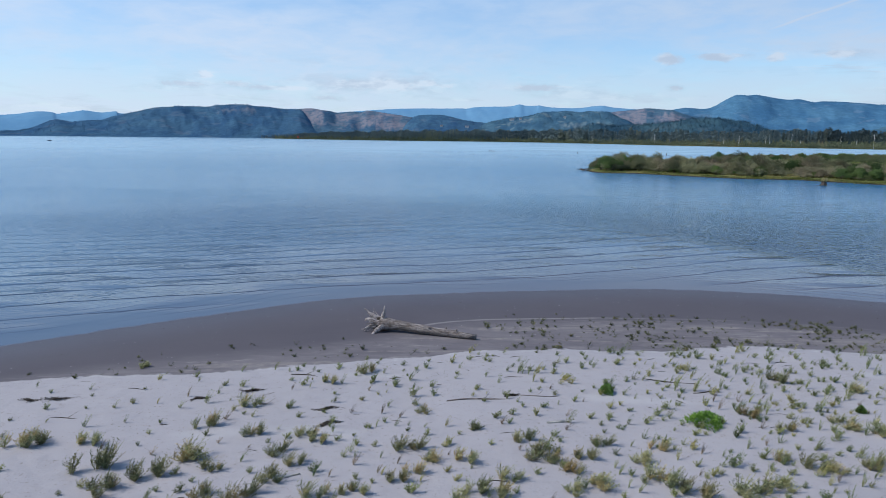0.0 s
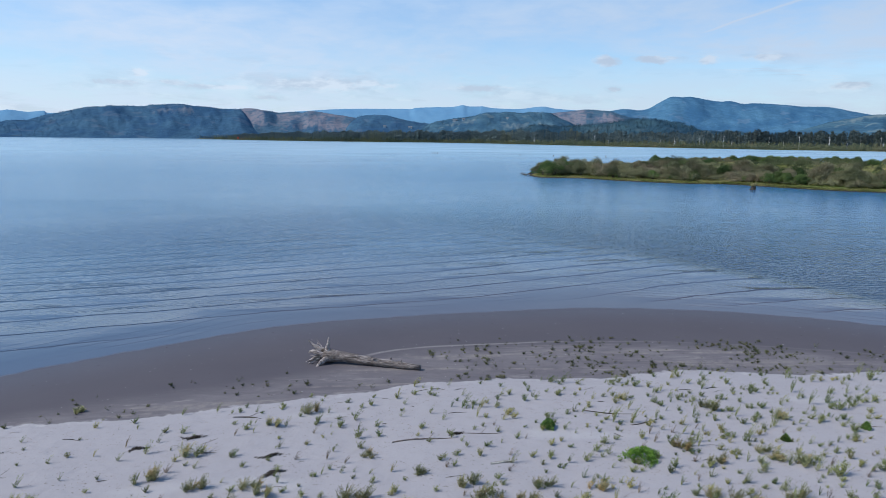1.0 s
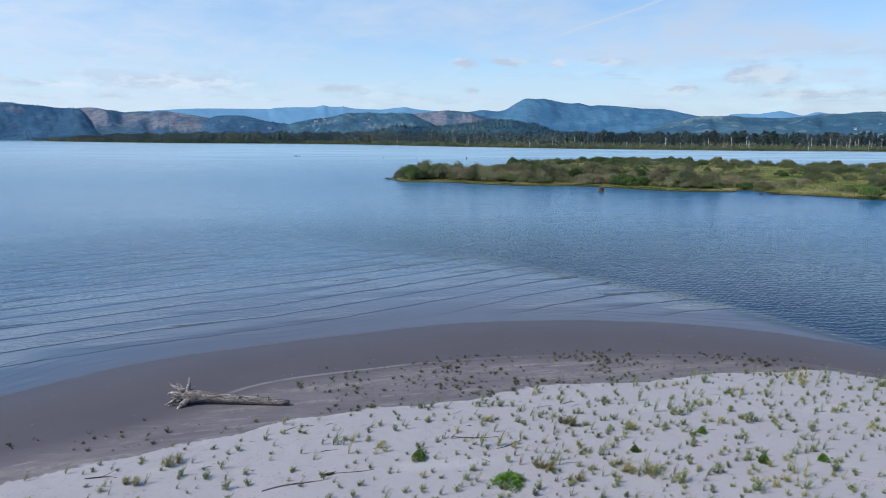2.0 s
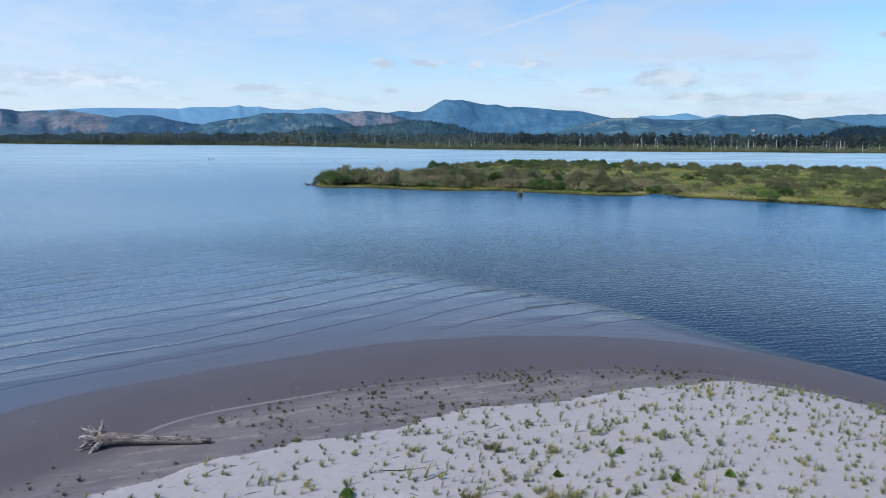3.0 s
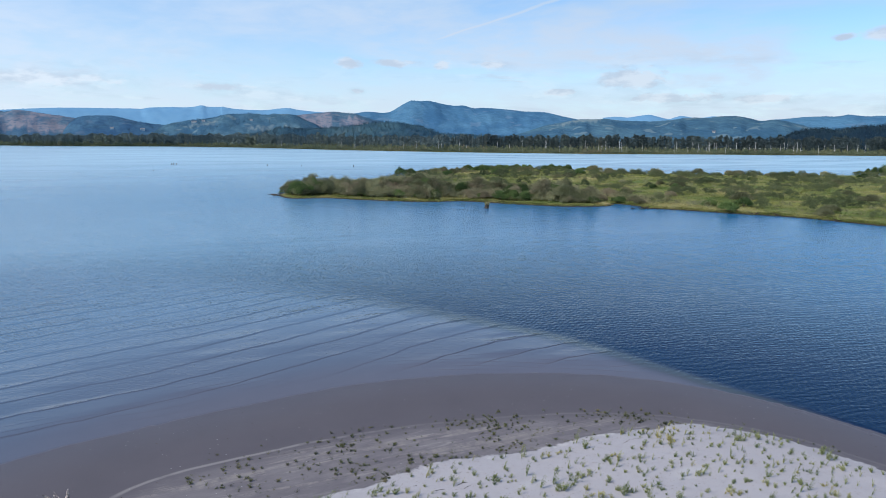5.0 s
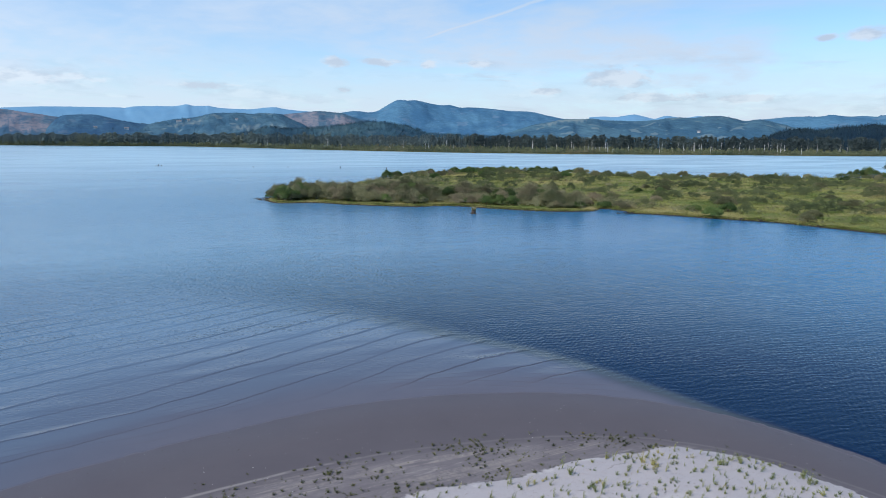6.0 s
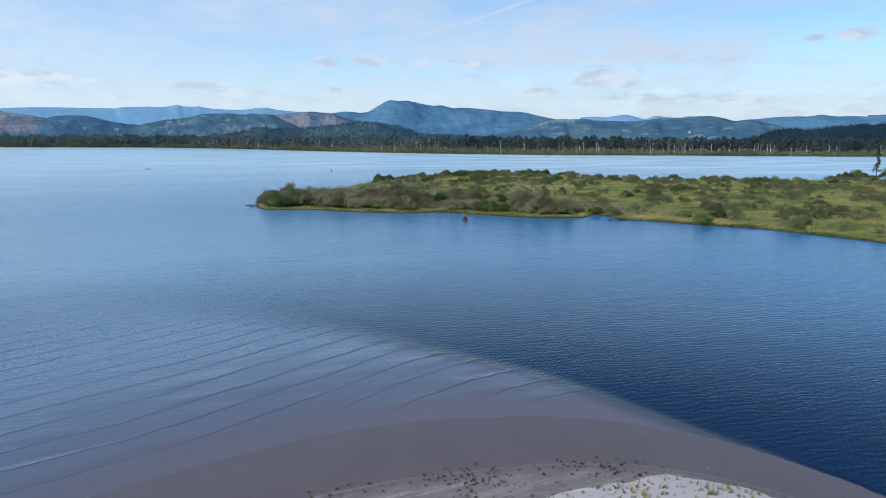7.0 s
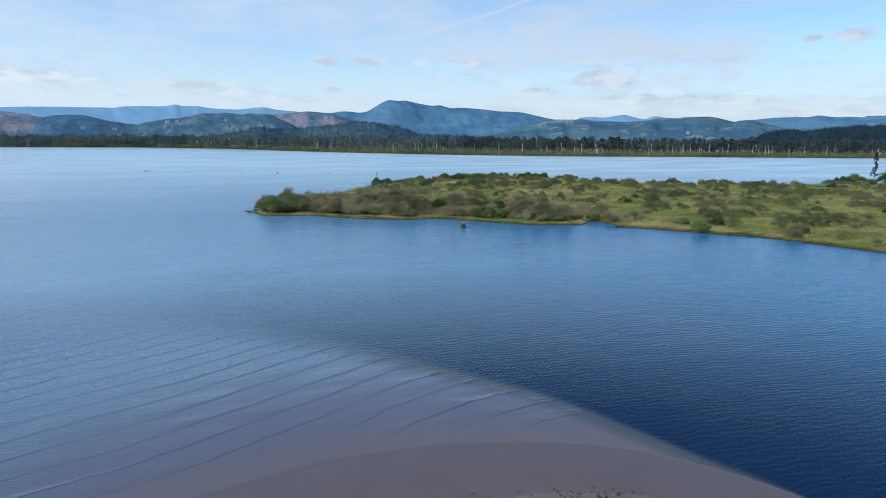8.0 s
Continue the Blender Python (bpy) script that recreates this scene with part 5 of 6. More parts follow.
# ---- the driftwood log with its root wad ----
def driftwood_log():
    root = new("driftwood_log")
    r = random.Random(12)
    length = 6.75
    pts, rad = [], []
    for k in range(15):
        t = k / 14
        pts.append((length * t, 0.07 * math.sin(t * 5), 0.02 * math.sin(t * 9)))
        rad.append((0.385 - 0.20 * t + 0.12 * max(0, 1 - t * 4) ** 2) * (1 + 0.05 * math.sin(k * 2.3)))
    part("trunk", mesh("log_trunk", *tube(pts, rad, 20, 0.07, r), DRIFTWOOD, True), root, "grey weathered trunk with drying cracks")
    # the flared butt, its dark colour standing in for shade in the root gaps, and the broken roots that fan out of it
    part("butt", mesh("log_butt", *tube([(0.42, 0, 0), (0.3, 0, 0), (0.1, 0, 0.02), (-0.15, 0.02, 0.05), (-0.3, 0, 0.06), (-0.36, 0, 0.06)], [0.37, 0.42, 0.44, 0.42, 0.34, 0.15], 18, 0.12, r), DARKWOOD), root, "gnarled butt, darkened for the shade between roots")
    def add_root(p, thick, label):
        p = [(q[0] * 0.86, q[1] * 0.86, max(q[2] * (0.82 if q[2] > 0 else 1.0), -0.54)) for q in p]
        radii = [thick * 2.1, thick * 1.6, thick * 1.25, thick * 1.0, thick * r.uniform(0.45, 0.75)]
        fine = [tuple(v) for v in curve_points(p, 4)]
        part("root", mesh("log_root", *tube(fine, [float(v) for v in np.interp(np.linspace(0, 4, len(fine)), range(5), radii)], 9, 0.15, r), ROOTWOOD), root, label)
        for _ in range(r.choice((1, 2, 2))):   # splintered ends
            q = Vector(fine[-1 - r.randint(0, 2)])
            d = (Vector(fine[-1]) - Vector(fine[-4])).normalized() * r.uniform(0.12, 0.3) + Vector((r.uniform(-0.12, 0.12), r.uniform(-0.12, 0.12), r.uniform(-0.08, 0.12)))
            part("rootlet", mesh("log_rootlet", *tube([q, q + d * 0.55, q + d], [thick * 0.7, thick * 0.5, thick * 0.32], 6, 0.25, r), ROOTWOOD), root)

    # the thick roots: one straight up, three backwards, two braced on the sand
    add_root([(0.28, -0.05, 0.15), (0.20, -0.08, 0.5), (0.16, -0.05, 0.8), (0.24, -0.02, 1.05), (0.20, 0.02, 1.22)], 0.105, "thick bleached upright root")
    add_root([(0.18, 0.1, 0.1), (-0.2, 0.15, 0.3), (-0.6, 0.1, 0.48), (-0.95, 0.1, 0.62), (-1.25, 0.15, 0.86)], 0.12, "long bleached root")
    add_root([(0.1, -0.2, 0.1), (-0.3, -0.35, 0.16), (-0.62, -0.42, 0.3), (-0.9, -0.35, 0.34), (-1.1, -0.3, 0.28)], 0.13, "thick bleached root")
    add_root([(0.1, 0, -0.1), (-0.3, -0.2, -0.12), (-0.62, -0.3, -0.1), (-0.85, -0.5, -0.2), (-1.0, -0.6, -0.3)], 0.085, "bleached broken root")
    add_root([(0.32, -0.25, -0.05), (0.18, -0.55, -0.15), (-0.02, -0.8, -0.3), (-0.16, -1.0, -0.48), (-0.22, -1.12, -0.56)], 0.12, "bleached root braced on the sand")
    add_root([(0.2, 0.25, -0.1), (0.0, 0.55, -0.2), (-0.2, 0.8, -0.35), (-0.3, 0.95, -0.5), (-0.35, 1.05, -0.56)], 0.10, "bleached root braced on the sand")
    for k in range(18):
        a = radians(360 * k / 18 * 2.62 + r.uniform(-14, 14))
        c, s = math.cos(a), math.sin(a)
        reach, back, twist, q0 = r.uniform(0.35, 0.82), r.uniform(0.1, 0.95), r.uniform(-0.5, 0.5), r.uniform(0.05, 0.3)
        add_root([(0.25, q0 * c, q0 * s), (0.0 - back * 0.2, (q0 + 0.14) * c, (q0 + 0.14) * s), (-0.15 - back * 0.45, 0.6 * reach * c - twist * 0.12 * s, 0.6 * reach * s + twist * 0.12 * c),
                  (-0.2 - back * 0.7, 0.85 * reach * c - twist * 0.3 * s, 0.85 * reach * s + twist * 0.3 * c), (-0.22 - back * r.uniform(0.75, 1.05), reach * c - twist * 0.45 * s, reach * s + twist * 0.45 * c)],
                 r.uniform(0.03, 0.075), "bleached broken root")
    for t, a in ((0.35, 0.5), (0.52, 2.2), (0.68, 1.0), (0.8, 1.9)):
        y, z = 0.3 * math.cos(a), 0.3 * math.sin(a)
        part("branch_stub", mesh("log_stub", *tube([(length * t, y * 0.7, z * 0.7), (length * t + 0.05, y * 1.35, z * 1.35)], [0.07, 0.045], 7, 0.1, r), DRIFTWOOD), root)
    return tagged(root, "grey driftwood log with bleached root wad on wet sand", "driftwood log")


log = driftwood_log()
lx, ly = -4.5, 44.85
turn = math.atan2(42.75 - ly, 1.6 - lx)
z0, z1 = sand_z(lx, ly) + 0.50, sand_z(1.6, 42.75) + 0.17
log.matrix_basis = Matrix.Translation((lx, ly, z0)) @ Matrix.Rotation(turn, 4, "Z") @ Matrix.Rotation(math.atan2(z0 - z1, 6.3), 4, "Y")


# ---- plants on the sand ----
def beach_plant(rng, stems, height, width, lean=0.25, leaf=0.11, per=9, thick=0.10):
    """Feathery herb: stems that rise from one crown and bend down wind, set with narrow leaves."""
    tris = []
    for _ in range(stems):
        a = rng.uniform(0, 6.283)
        q = rng.uniform(0.15, 1.0)
        h = height * rng.uniform(0.45, 1.1) * (1.1 - 0.35 * q)
        b = np.array([0.12 * width * q * math.cos(a), 0.12 * width * q * math.sin(a), -0.02])
        t = b + np.array([width * 0.55 * q * math.cos(a) + lean * h, width * 0.55 * q * math.sin(a) + 0.15 * lean * h, h])
        m = (b + t) / 2 + np.array([-lean * h * 0.22, 0, h * 0.08])
        side = np.array([-math.sin(a), math.cos(a), 0]) * 0.012
        line = [(1 - u) ** 2 * b + 2 * u * (1 - u) * m + u * u * t for u in np.linspace(0, 1, 4)]
        for i in range(3):
            tris += [line[i] - side, line[i] + side, line[i + 1]]
        for u in np.linspace(0.18, 1.0, per):
            p = (1 - u) ** 2 * b + 2 * u * (1 - u) * m + u * u * t
            d = rng.normal(size=3)
            d[2] = abs(d[2]) * 0.8 + 0.15
            d /= np.linalg.norm(d)
            w = np.cross(d, rng.normal(size=3))
            w /= np.linalg.norm(w)
            size = leaf * rng.uniform(0.6, 1.4) * (1.15 - 0.4 * u)
            tris += [p - w * size * thick, p + w * size * thick, p + d * size]
    return np.array(tris)


rng = np.random.default_rng(41)
big = [np.concatenate([beach_plant(rng, int(rng.integers(16, 30)), rng.uniform(0.45, 0.8), rng.uniform(0.45, 0.8), 0.3, 0.11, 15, 0.11) + np.array([rng.uniform(-0.42, 0.42), rng.uniform(-0.32, 0.32), 0]) for _ in range(4)]) for _ in range(8)]
thin = [beach_plant(rng, 11, 0.9, 0.6, 0.5, 0.12, 14, 0.14) for _ in range(4)]
small = [beach_plant(rng, 15, 0.66, 0.75, 0.35, 0.17, 8, 0.17) for _ in range(5)]
seedling = [beach_plant(rng, 6, 0.7, 0.8, 0.35, 0.3, 3) for _ in range(4)]

# the large plants that stand out, as x, y and half width
BIG_WEST = [(-17.4, 25.6, 0.69), (-16.7, 26.2, 0.56), (-14.7, 26, 0.54), (-13.5, 23.8, 0.87), (-12.3, 22.1, 0.7), (-11.2, 23.3, 0.71), (-9.9, 24.8, 0.73), (-10.6, 27.9, 0.6), (-12.5, 30, 0.29),
            (-9, 23.9, 0.47), (-8, 24.5, 0.3), (-8.5, 21.7, 0.55), (-7.1, 21.6, 0.64), (-6.4, 22.9, 0.56), (-5.9, 24.3, 0.46), (-6.7, 25.2, 0.48), (-8.3, 27.1, 0.51), (-6, 27, 0.44),
            (-5.4, 26.5, 0.43), (-4.1, 25, 0.35), (-3.6, 22.2, 0.37), (-3.1, 22.2, 0.37), (-9.3, 30.3, 0.57), (-7.4, 29.9, 0.34), (-6.1, 33.5, 0.45), (-4.4, 35.2, 0.55), (-11.3, 35.7, 0.33), (-17.3, 36.9, 0.4)]
BIG_MIDDLE = [(-1.9, 23.2, 0.44), (-1.3, 23.8, 0.45), (-4.7, 21.9, 0.53), (-1.6, 25.7, 0.59), (-1.1, 29.6, 0.4), (-0.5, 24.7, 0.46), (0.7, 24.8, 0.52), (1.3, 27.8, 0.38), (1.6, 22.2, 0.63),
              (0.6, 21.9, 0.42), (2.3, 23.3, 0.49), (3.1, 26.6, 0.49), (3.7, 24.9, 0.7), (4.3, 24.6, 0.4), (4.8, 24, 0.46), (6.4, 26.3, 0.43), (5.4, 25.1, 0.47), (5.7, 22.9, 0.55), (4.5, 22.3, 0.43)]
BIG_EAST = [(8.6, 26, 0.44), (7.6, 24.6, 0.53), (8, 23.3, 0.69), (8.8, 22.4, 0.67), (10.9, 22.2, 0.69), (13.2, 25.1, 0.39), (12.2, 22.7, 0.48), (14.2, 24.5, 0.58), (16.6, 24.6, 0.47), (14.9, 24.2, 0.39),
            (13.9, 29.7, 0.51), (17.6, 34.6, 0.6), (20.8, 32.8, 0.55), (18.8, 27.7, 0.59), (17.9, 28.1, 0.52), (14.7, 28, 0.42), (17.6, 29, 0.37), (9.9, 34.4, 0.35)]
LABELS = {"big": "bushy grey green beach herb growing in sand", "thin": "sparse leggy beach herb leaning down wind", "small": "small green beach plant growing in sand"}
plant_meshes = {k: [mesh("beach_plant_" + k, t, np.arange(len(t)).reshape(-1, 3), BEACH_LEAF if k == "big" else SPRIG_LEAF) for t in v] for k, v in (("big", big), ("thin", thin), ("small", small))}
dead_meshes = [mesh("dead_stalks", t, np.arange(len(t)).reshape(-1, 3), DEAD_LEAF) for t in thin]


def set_plant(kind, x, y, size, height, data=None):
    ob = new("beach_plant", data or random.choice(plant_meshes[kind]))
    ob.matrix_basis = Matrix.Translation((x, y, sand_z(x, y))) @ Matrix.Rotation(random.uniform(-0.7, 0.7), 4, "Z") @ Matrix.Diagonal((size, size, height, 1))
    return tagged(ob, LABELS[kind], "beach plant", "plants on the dry sand")


random.seed(9)
taken = []
for x, y, s in BIG_WEST + BIG_MIDDLE + BIG_EAST:
    set_plant("big" if s > 0.36 else "thin", x, y, s * 1.75, s * 1.55)
    taken.append((x, y))
# smaller plants between them, thinner towards the west and the edge of the dry sand
count = 0
while count < 290:
    x, y = random.uniform(-21, 24), random.uniform(19, 33)
    if min((x - a) ** 2 + (y - b) ** 2 for a, b in taken) < 0.55 or random.random() > np.interp(x, [-21, -5, 5, 24], [0.25, 0.5, 0.9, 1.0]) * np.interp(y, [19, 26, 33], [1.0, 0.8, 0.8]):
        continue
    s = random.uniform(0.25, 0.62)
    kind = "thin" if random.random() < 0.3 else "small"
    dead = random.random() < 0.2
    ob = set_plant(kind, x, y, s, s * random.uniform(0.8, 1.2), random.choice(dead_meshes) if dead else None)
    if dead:
        tagged(ob, "withered brown plant stalks on the sand")
    taken.append((x, y))
    count += 1
# the many small ones farther off
n = 9500
x, y = rng.uniform(-40, 47, n), rng.uniform(12, 41.5, n)
Z, D, DRY = ground_height(x, y)
# wind rows: plants stand in loose lines
rows = 0.5 + 0.5 * np.sin((x * 0.62 + y * 1.05) * 2.1 + soft_noise(x, y, 8) * 2)
dens = ease(DRY, -0.4, 1.2) * np.interp(x, [-40, -20, -6, 6, 16, 47], [0.02, 0.05, 0.22, 0.52, 0.8, 0.8]) * np.interp(y, [12, 33, 41], [0.75, 0.9, 0.7]) * (0.35 + 0.65 * rows)
dens = np.where((y < 33) & (x < 24), dens * np.interp(x, [4, 16], [0.35, 0.9]), dens)
keep = rng.random(n) < dens
x, y, z = x[keep], y[keep], Z[keep]
size = rng.uniform(0.24, 0.60, len(x)) * np.where(rng.random(len(x)) < 0.1, 1.6, 1.0)
scatter("small_beach_plants", "scattered small green plants across the dry sand", "plants", small + thin,
        np.column_stack([x, y, z, rng.uniform(-0.8, 0.8, len(x)), size, size * rng.uniform(0.8, 1.3, len(x)), rng.integers(0, 9, len(x))]), SPRIG_LEAF)
# seedlings on the damp sand
n = 9000
x, y = rng.uniform(-30, 50, n), rng.uniform(30, 54, n)
Z, D, DRY = ground_height(x, y)
TIDE = signed(x, y, tide_poly)
clumpy = ease(soft_noise(x, y, 11, 0.2) + 0.6 * soft_noise(x, y, 4, 0.8), -0.4, 0.7)
dens = ease(TIDE, -2.0, 1.0) * (DRY < 0.3) * (0.12 + 0.88 * clumpy) * np.interp(x, [-30, -5, 5, 15, 42, 47], [0.12, 0.25, 0.4, 1.0, 1.0, 0.1])
keep = (rng.random(n) < dens) & ((x > 2.5) | (x < -6) | (y < 41))
x, y, z = x[keep], y[keep], Z[keep]
size = rng.uniform(0.2, 0.6, len(x))
scatter("damp_sand_seedlings", "tiny dark green seedlings on damp grey sand", "plants", seedling + small,
        np.column_stack([x, y, z, rng.uniform(-3, 3, len(x)), size, size * rng.uniform(0.5, 0.9, len(x)), rng.integers(0, 9, len(x))]), SEEDLING_LEAF)


def green_clump(seed, width, height, mat):
    """A dense mound of fresh leaves."""
    g = np.random.default_rng(seed)
    n = 2400
    a, q = g.uniform(0, 6.283, n), np.sqrt(g.random(n))
    uneven = (1 + 0.25 * np.sin(3 * a + seed) + 0.18 * np.sin(7 * a)) * g.uniform(0.8, 1.15, n)
    top = height * (1 - q ** 2.4) * g.uniform(0.55, 1.1, n) + 0.04
    p = np.stack([width * 0.5 * q * uneven * np.cos(a), width * 0.42 * q * uneven * np.sin(a), top], 1)
    d = np.stack([np.cos(a) * q, np.sin(a) * q, 0.6 + 0.6 * g.random(n)], 1) + g.normal(size=(n, 3)) * 0.35
    d /= np.linalg.norm(d, axis=1, keepdims=True)
    w = np.cross(d, g.normal(size=(n, 3)))
    w /= np.linalg.norm(w, axis=1, keepdims=True)
    s = 0.085 * g.uniform(0.6, 1.4, (n, 1))
    tri = np.stack([p - w * s * 0.3, p + w * s * 0.3, p + d * s], 1).reshape(-1, 3)
    ob = new("green_plant", mesh("green_plant", tri, np.arange(len(tri)).reshape(-1, 3), mat))
    return tagged(ob, "dense bright green leafy plant on the sand" if mat is GREEN_LEAF else "small dark green leafy plant on the sand", "plant", "bright green plants")


for k, (x, y, w, h) in enumerate(((11.5, 28.55, 1.45, 0.5), (8.0, 32.4, 0.62, 0.4), (24.4, 31.3, 0.38, 0.3), (25.2, 27.3, 0.5, 0.35), (19.4, 30.2, 0.34, 0.25), (28.3, 26.6, 0.42, 0.3))):
    green_clump(100 + k, w, h, DULL_GREEN if k else GREEN_LEAF).matrix_basis = Matrix.Translation((x, y, sand_z(x, y) - 0.02)) @ Matrix.Rotation(0.4 * k, 4, "Z")


# ---- small driftwood ----
def stick(seed, length, thick, mat, label, bend=0.1):
    r = random.Random(seed)
    pts = [(length * (t - 0.5), length * bend * math.sin(t * 3.6 + seed), thick * 0.4 + 0.02 * math.sin(t * 5)) for t in np.linspace(0, 1, 7)]
    rad = [thick * (0.55 + 0.45 * math.sin(math.pi * (0.15 + 0.75 * t))) for t in np.linspace(0, 1, 7)]
    pieces = [tube(pts, rad, 7, 0.12, r)]
    if length > 1.2:
        q = pts[3]
        pieces.append(tube([q, (q[0] + 0.25, q[1] + 0.2, 0.12), (q[0] + 0.4, q[1] + 0.42, 0.16)], [thick * 0.5, thick * 0.35, thick * 0.15], 5, 0.1, r))
    return tagged(new("driftwood_stick", mesh("driftwood_stick", *gather(pieces), mat, True)), label, "driftwood", "driftwood sticks on the sand")


def lay(ob, x, y, turn):
    ob.matrix_basis = Matrix.Translation((x, y, sand_z(x, y))) @ Matrix.Rotation(radians(turn), 4, "Z")


lay(stick(1, 3.6, 0.04, DRIFTWOOD, "long grey driftwood branch lying on the sand", 0.06), 1.8, 31.3, 12)
lay(stick(2, 2.2, 0.022, DRIFTWOOD, "long grey twig lying on the sand", 0.05), 4.4, 31.9, 4)
lay(stick(3, 2.6, 0.024, DARKWOOD, "dark bare branch lying on the sand", 0.07), 11.7, 34.2, -14)
lay(stick(4, 1.8, 0.02, DARKWOOD, "dark bare twig lying on the sand", 0.1), 13.2, 32.8, 12)
lay(stick(5, 1.5, 0.03, DARKWOOD, "dark bare twig lying on the sand", 0.1), -7.6, 34.5, -20)
lay(stick(6, 1.0, 0.05, PALEWOOD, "pale broken stick leaning in a plant", 0.03), -5.9, 23.2, 35)
lay(stick(7, 1.6, 0.16, DARKWOOD, "thick dark log end lying on the sand", 0.04), -18.3, 24.0, 40)
lay(stick(8, 1.5, 0.02, DARKWOOD, "dark crooked twig on the sand", 0.12), -17.0, 28.6, 14)
lay(stick(9, 1.3, 0.02, DRIFTWOOD, "grey twig on the sand", 0.1), -8.6, 30.6, 4)
random.seed(31)
for k in range(70):
    x, y = random.uniform(-20, 44), random.uniform(20, 39)
    if float(signed(np.array([x]), np.array([y]), dry_poly)[0]) < 0.5:
        continue
    mat, label = random.choice(((DARKWOOD, "short dark twig on the sand"), (DARKWOOD, "short dark twig on the sand"), (DRIFTWOOD, "short grey driftwood twig on the sand")))
    lay(stick(20 + k, random.uniform(0.3, 1.2), random.uniform(0.006, 0.016), mat, label, random.uniform(0.03, 0.14)), x, y, random.gauss(5, 22))


def plank(length, width, thick):
    bm = bmesh.new()
    bmesh.ops.create_cube(bm, size=1.0)
    bmesh.ops.subdivide_edges(bm, edges=bm.edges[:], cuts=3, use_grid_fill=True)
    r = random.Random(2)
    for v in bm.verts:
        v.co = Vector((v.co.x * length * (1 + 0.06 * math.sin(v.co.y * 9)), v.co.y * width * (1 + 0.12 * v.co.x), v.co.z * thick + 0.02 * math.sin(v.co.x * 3))) + Vector((r.uniform(-0.01, 0.01), r.uniform(-0.008, 0.008), r.uniform(-0.004, 0.004)))
    me = bpy.data.meshes.new("plank")
    bm.to_mesh(me)
    bm.free()
    me.materials.append(PALEWOOD)
    return tagged(new("driftwood_plank", me), "bleached weathered plank half bedded in sand", "plank")


board = plank(1.0, 0.13, 0.05)
board.matrix_basis = Matrix.Translation((4.95, 28.6, sand_z(4.95, 28.6) + 0.03)) @ pose(0, 0, 0, 4, 3, 14)


def debris_mat(seed, width):
    """A low mat of dark bark and rotten reed washed together."""
    g = np.random.default_rng(seed)
    n = 230
    a, q = g.uniform(0, 6.283, n), np.abs(g.normal(0, 0.5, n))
    p = np.stack([width * 0.5 * q * np.cos(a), width * 0.16 * q * np.sin(a) + 0.1 * np.sin(3 * q * np.cos(a) + seed), 0.01 + 0.06 * np.exp(-q * q * 3) * g.random(n)], 1)
    t = g.normal(0.1, 0.5, n)
    d = np.stack([np.cos(t), np.sin(t), g.normal(0, 0.12, n)], 1) * g.uniform(0.08, 0.26, (n, 1))
    w = np.stack([-np.sin(t), np.cos(t), np.zeros(n)], 1) * g.uniform(0.012, 0.03, (n, 1))
    tri = np.stack([p - d * 0.5 - w, p - d * 0.5 + w, p + d * 0.5], 1).reshape(-1, 3)
    return tagged(new("debris_mat", mesh("debris_mat", tri, np.arange(len(tri)).reshape(-1, 3), DARKWOOD)), "low mat of dark washed up bark and reed", "debris", kind="stuff")


for k, (x, y, w) in enumerate(((-20.1, 30.9, 1.1), (-18.9, 31.1, 1.9), (-9.7, 32.2, 1.3), (-5.6, 30, 1.0), (-5.2, 28.3, 1.4), (-12, 31.2, 0.9), (3.2, 31.9, 0.8))):
    debris_mat(60 + k, w).matrix_basis = Matrix.Translation((x, y, sand_z(x, y) + 0.01)) @ Matrix.Rotation(0.1 * k, 4, "Z")


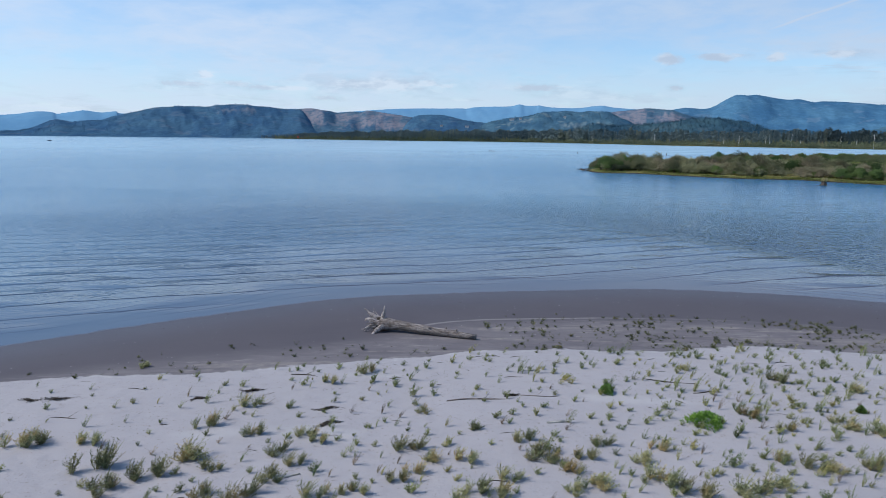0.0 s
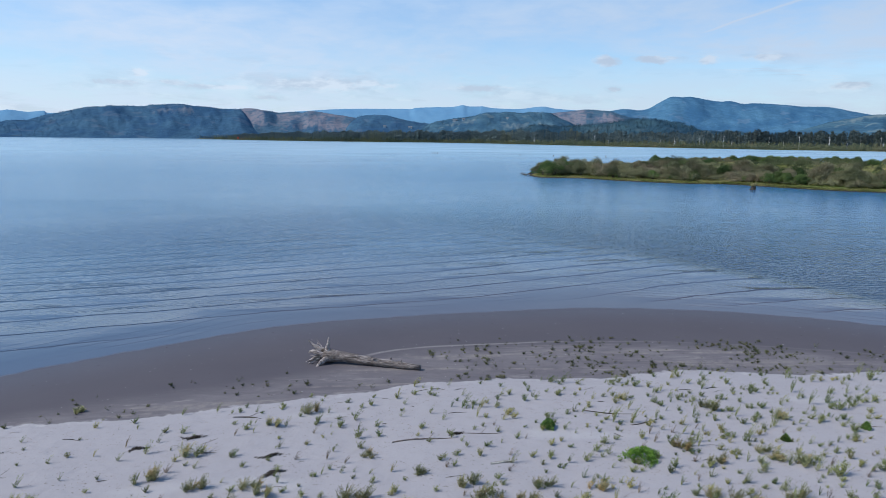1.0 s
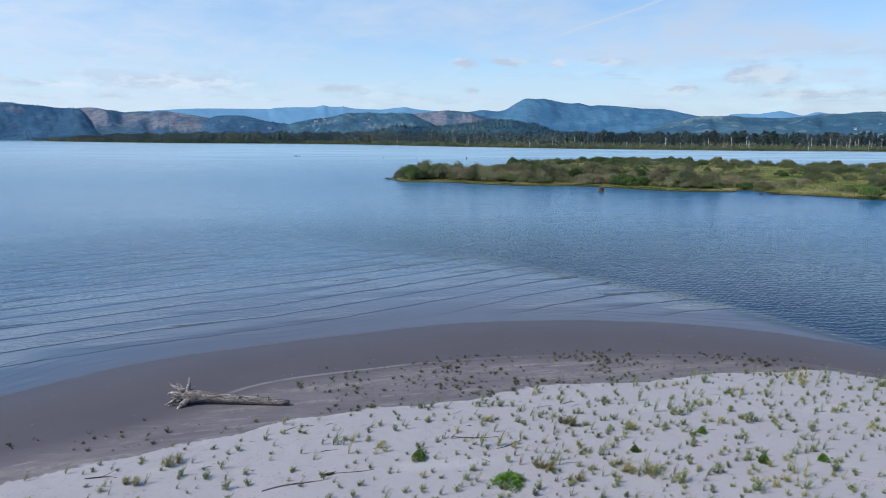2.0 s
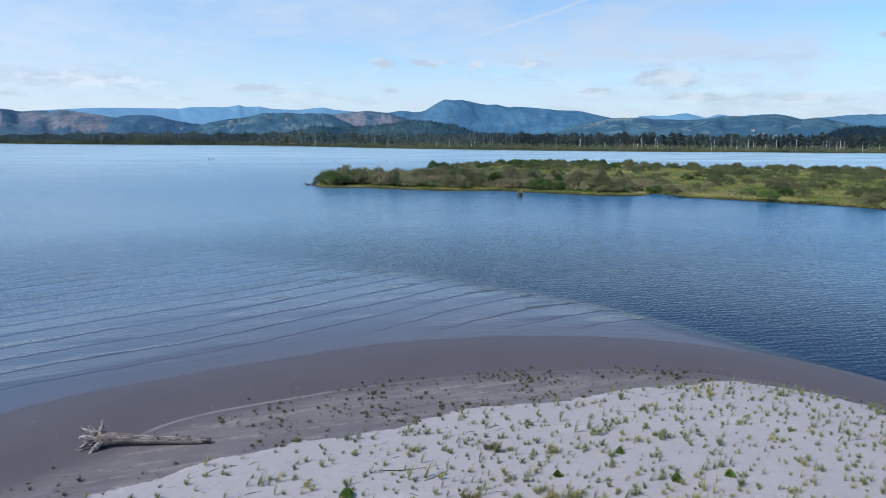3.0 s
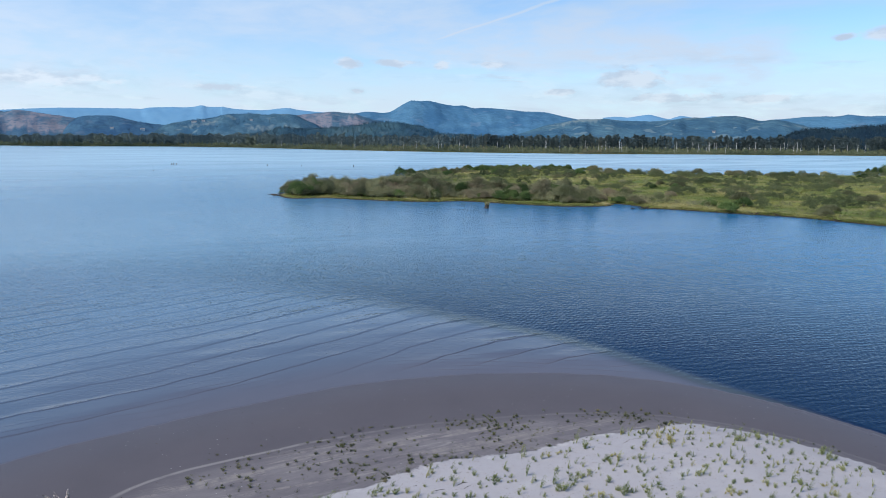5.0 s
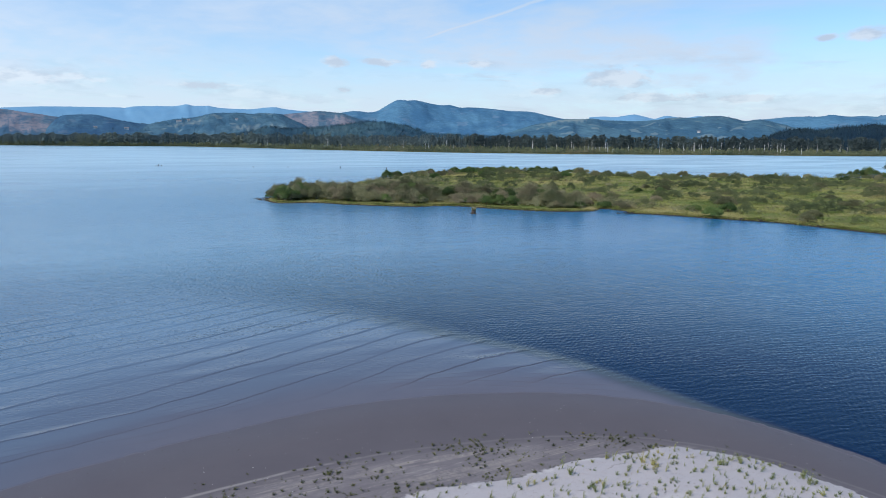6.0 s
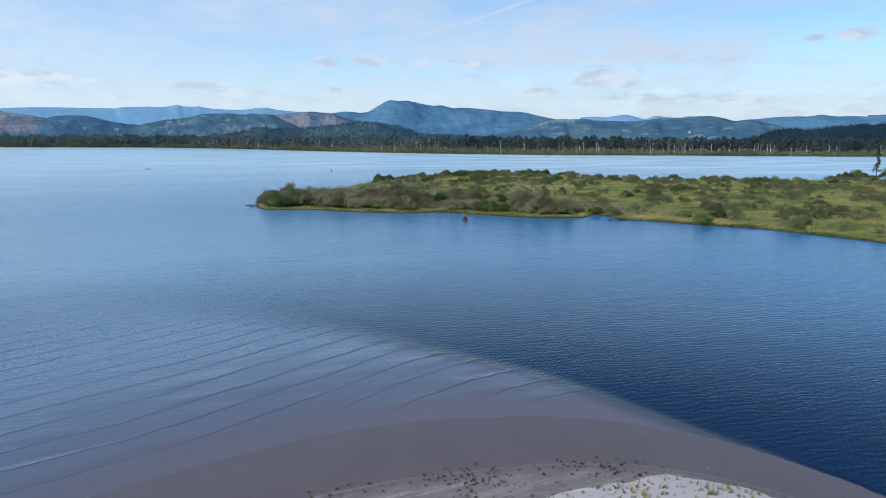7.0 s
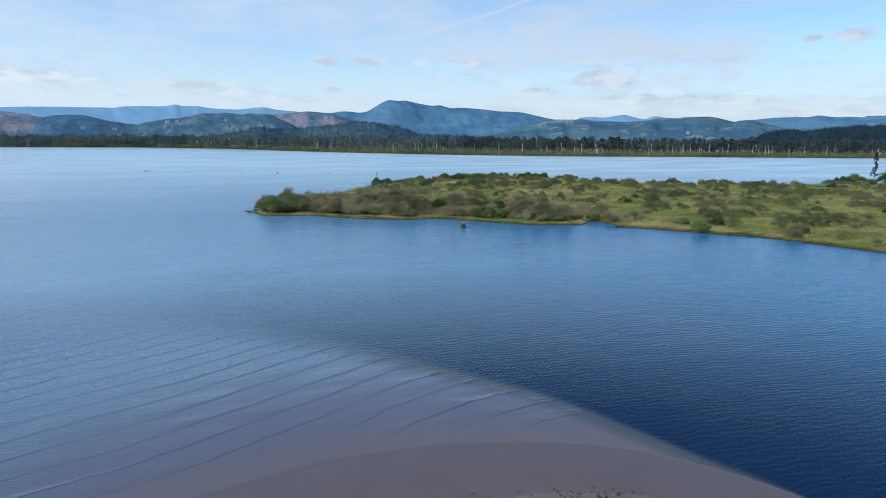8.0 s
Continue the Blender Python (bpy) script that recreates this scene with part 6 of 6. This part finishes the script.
# ---- bits of shell and bark on the wet sand ----
rng = np.random.default_rng(91)
n = 2600
x, y = rng.uniform(-30, 54, n), rng.uniform(30, 61, n)
Z, D, DRY = ground_height(x, y)
keep = (D > 0.4) & (DRY < -0.5)
x, y, z = x[keep], y[keep], Z[keep]
chip = [np.array([(-0.5, -0.3, 0.05), (0.5, -0.2, 0.05), (0.1, 0.5, 0.3), (0.1, 0.5, 0.3), (0.5, -0.2, 0.05), (0.6, 0.4, 0.1)]), np.array([(-0.5, 0, 0.02), (0.5, -0.15, 0.04), (0.45, 0.2, 0.25)])]
half = len(x) // 3
for name, label, mat, sl, lo, hi in (("shell_bits", "tiny white shell bits on wet sand", SHELL, slice(0, half), 0.03, 0.085), ("bark_bits", "small dark bark bits on wet sand", DARKWOOD, slice(half, half + 420), 0.04, 0.12)):
    k = len(x[sl])
    size = rng.uniform(lo, hi, k)
    scatter(name, label, "beach litter", chip, np.column_stack([x[sl], y[sl], z[sl] + 0.003, rng.uniform(0, 6.28, k), size, size * 0.6, rng.integers(0, 2, k)]), mat)

# ---- dry stems and reed bits blown into rows on the pale sand ----
n = 9000
x, y = rng.uniform(-24, 46, n), rng.uniform(16, 41, n)
Z, D, DRY = ground_height(x, y)
rows = ease(np.sin((y - 0.12 * x) * 2.2 + soft_noise(x, y, 9, 0.6) * 2.2) + 0.7 * soft_noise(x, y, 5, 1.4), 0.45, 1.3)
keep = (DRY > 0.3) & (rng.random(n) < 0.08 + 0.6 * rows)
x, y, z = x[keep], y[keep], Z[keep]
stalk = []
for k in range(6):
    b = rng.uniform(-0.12, 0.12)
    stalk.append(np.array([(-0.5, -0.02, 0.03), (-0.5, 0.02, 0.03), (0.05, b, 0.06), (0.05, b - 0.02, 0.05), (0.05, b + 0.02, 0.05), (0.5, rng.uniform(-0.1, 0.1), 0.04)]))
size = rng.uniform(0.12, 0.5, len(x))
scatter("stem_litter", "reddish brown dry plant stems strewn on the sand", "beach litter", stalk,
        np.column_stack([x, y, z, rng.normal(0.1, 0.6, len(x)), size, size * 0.8, rng.integers(0, 6, len(x))]), STEM_LITTER)
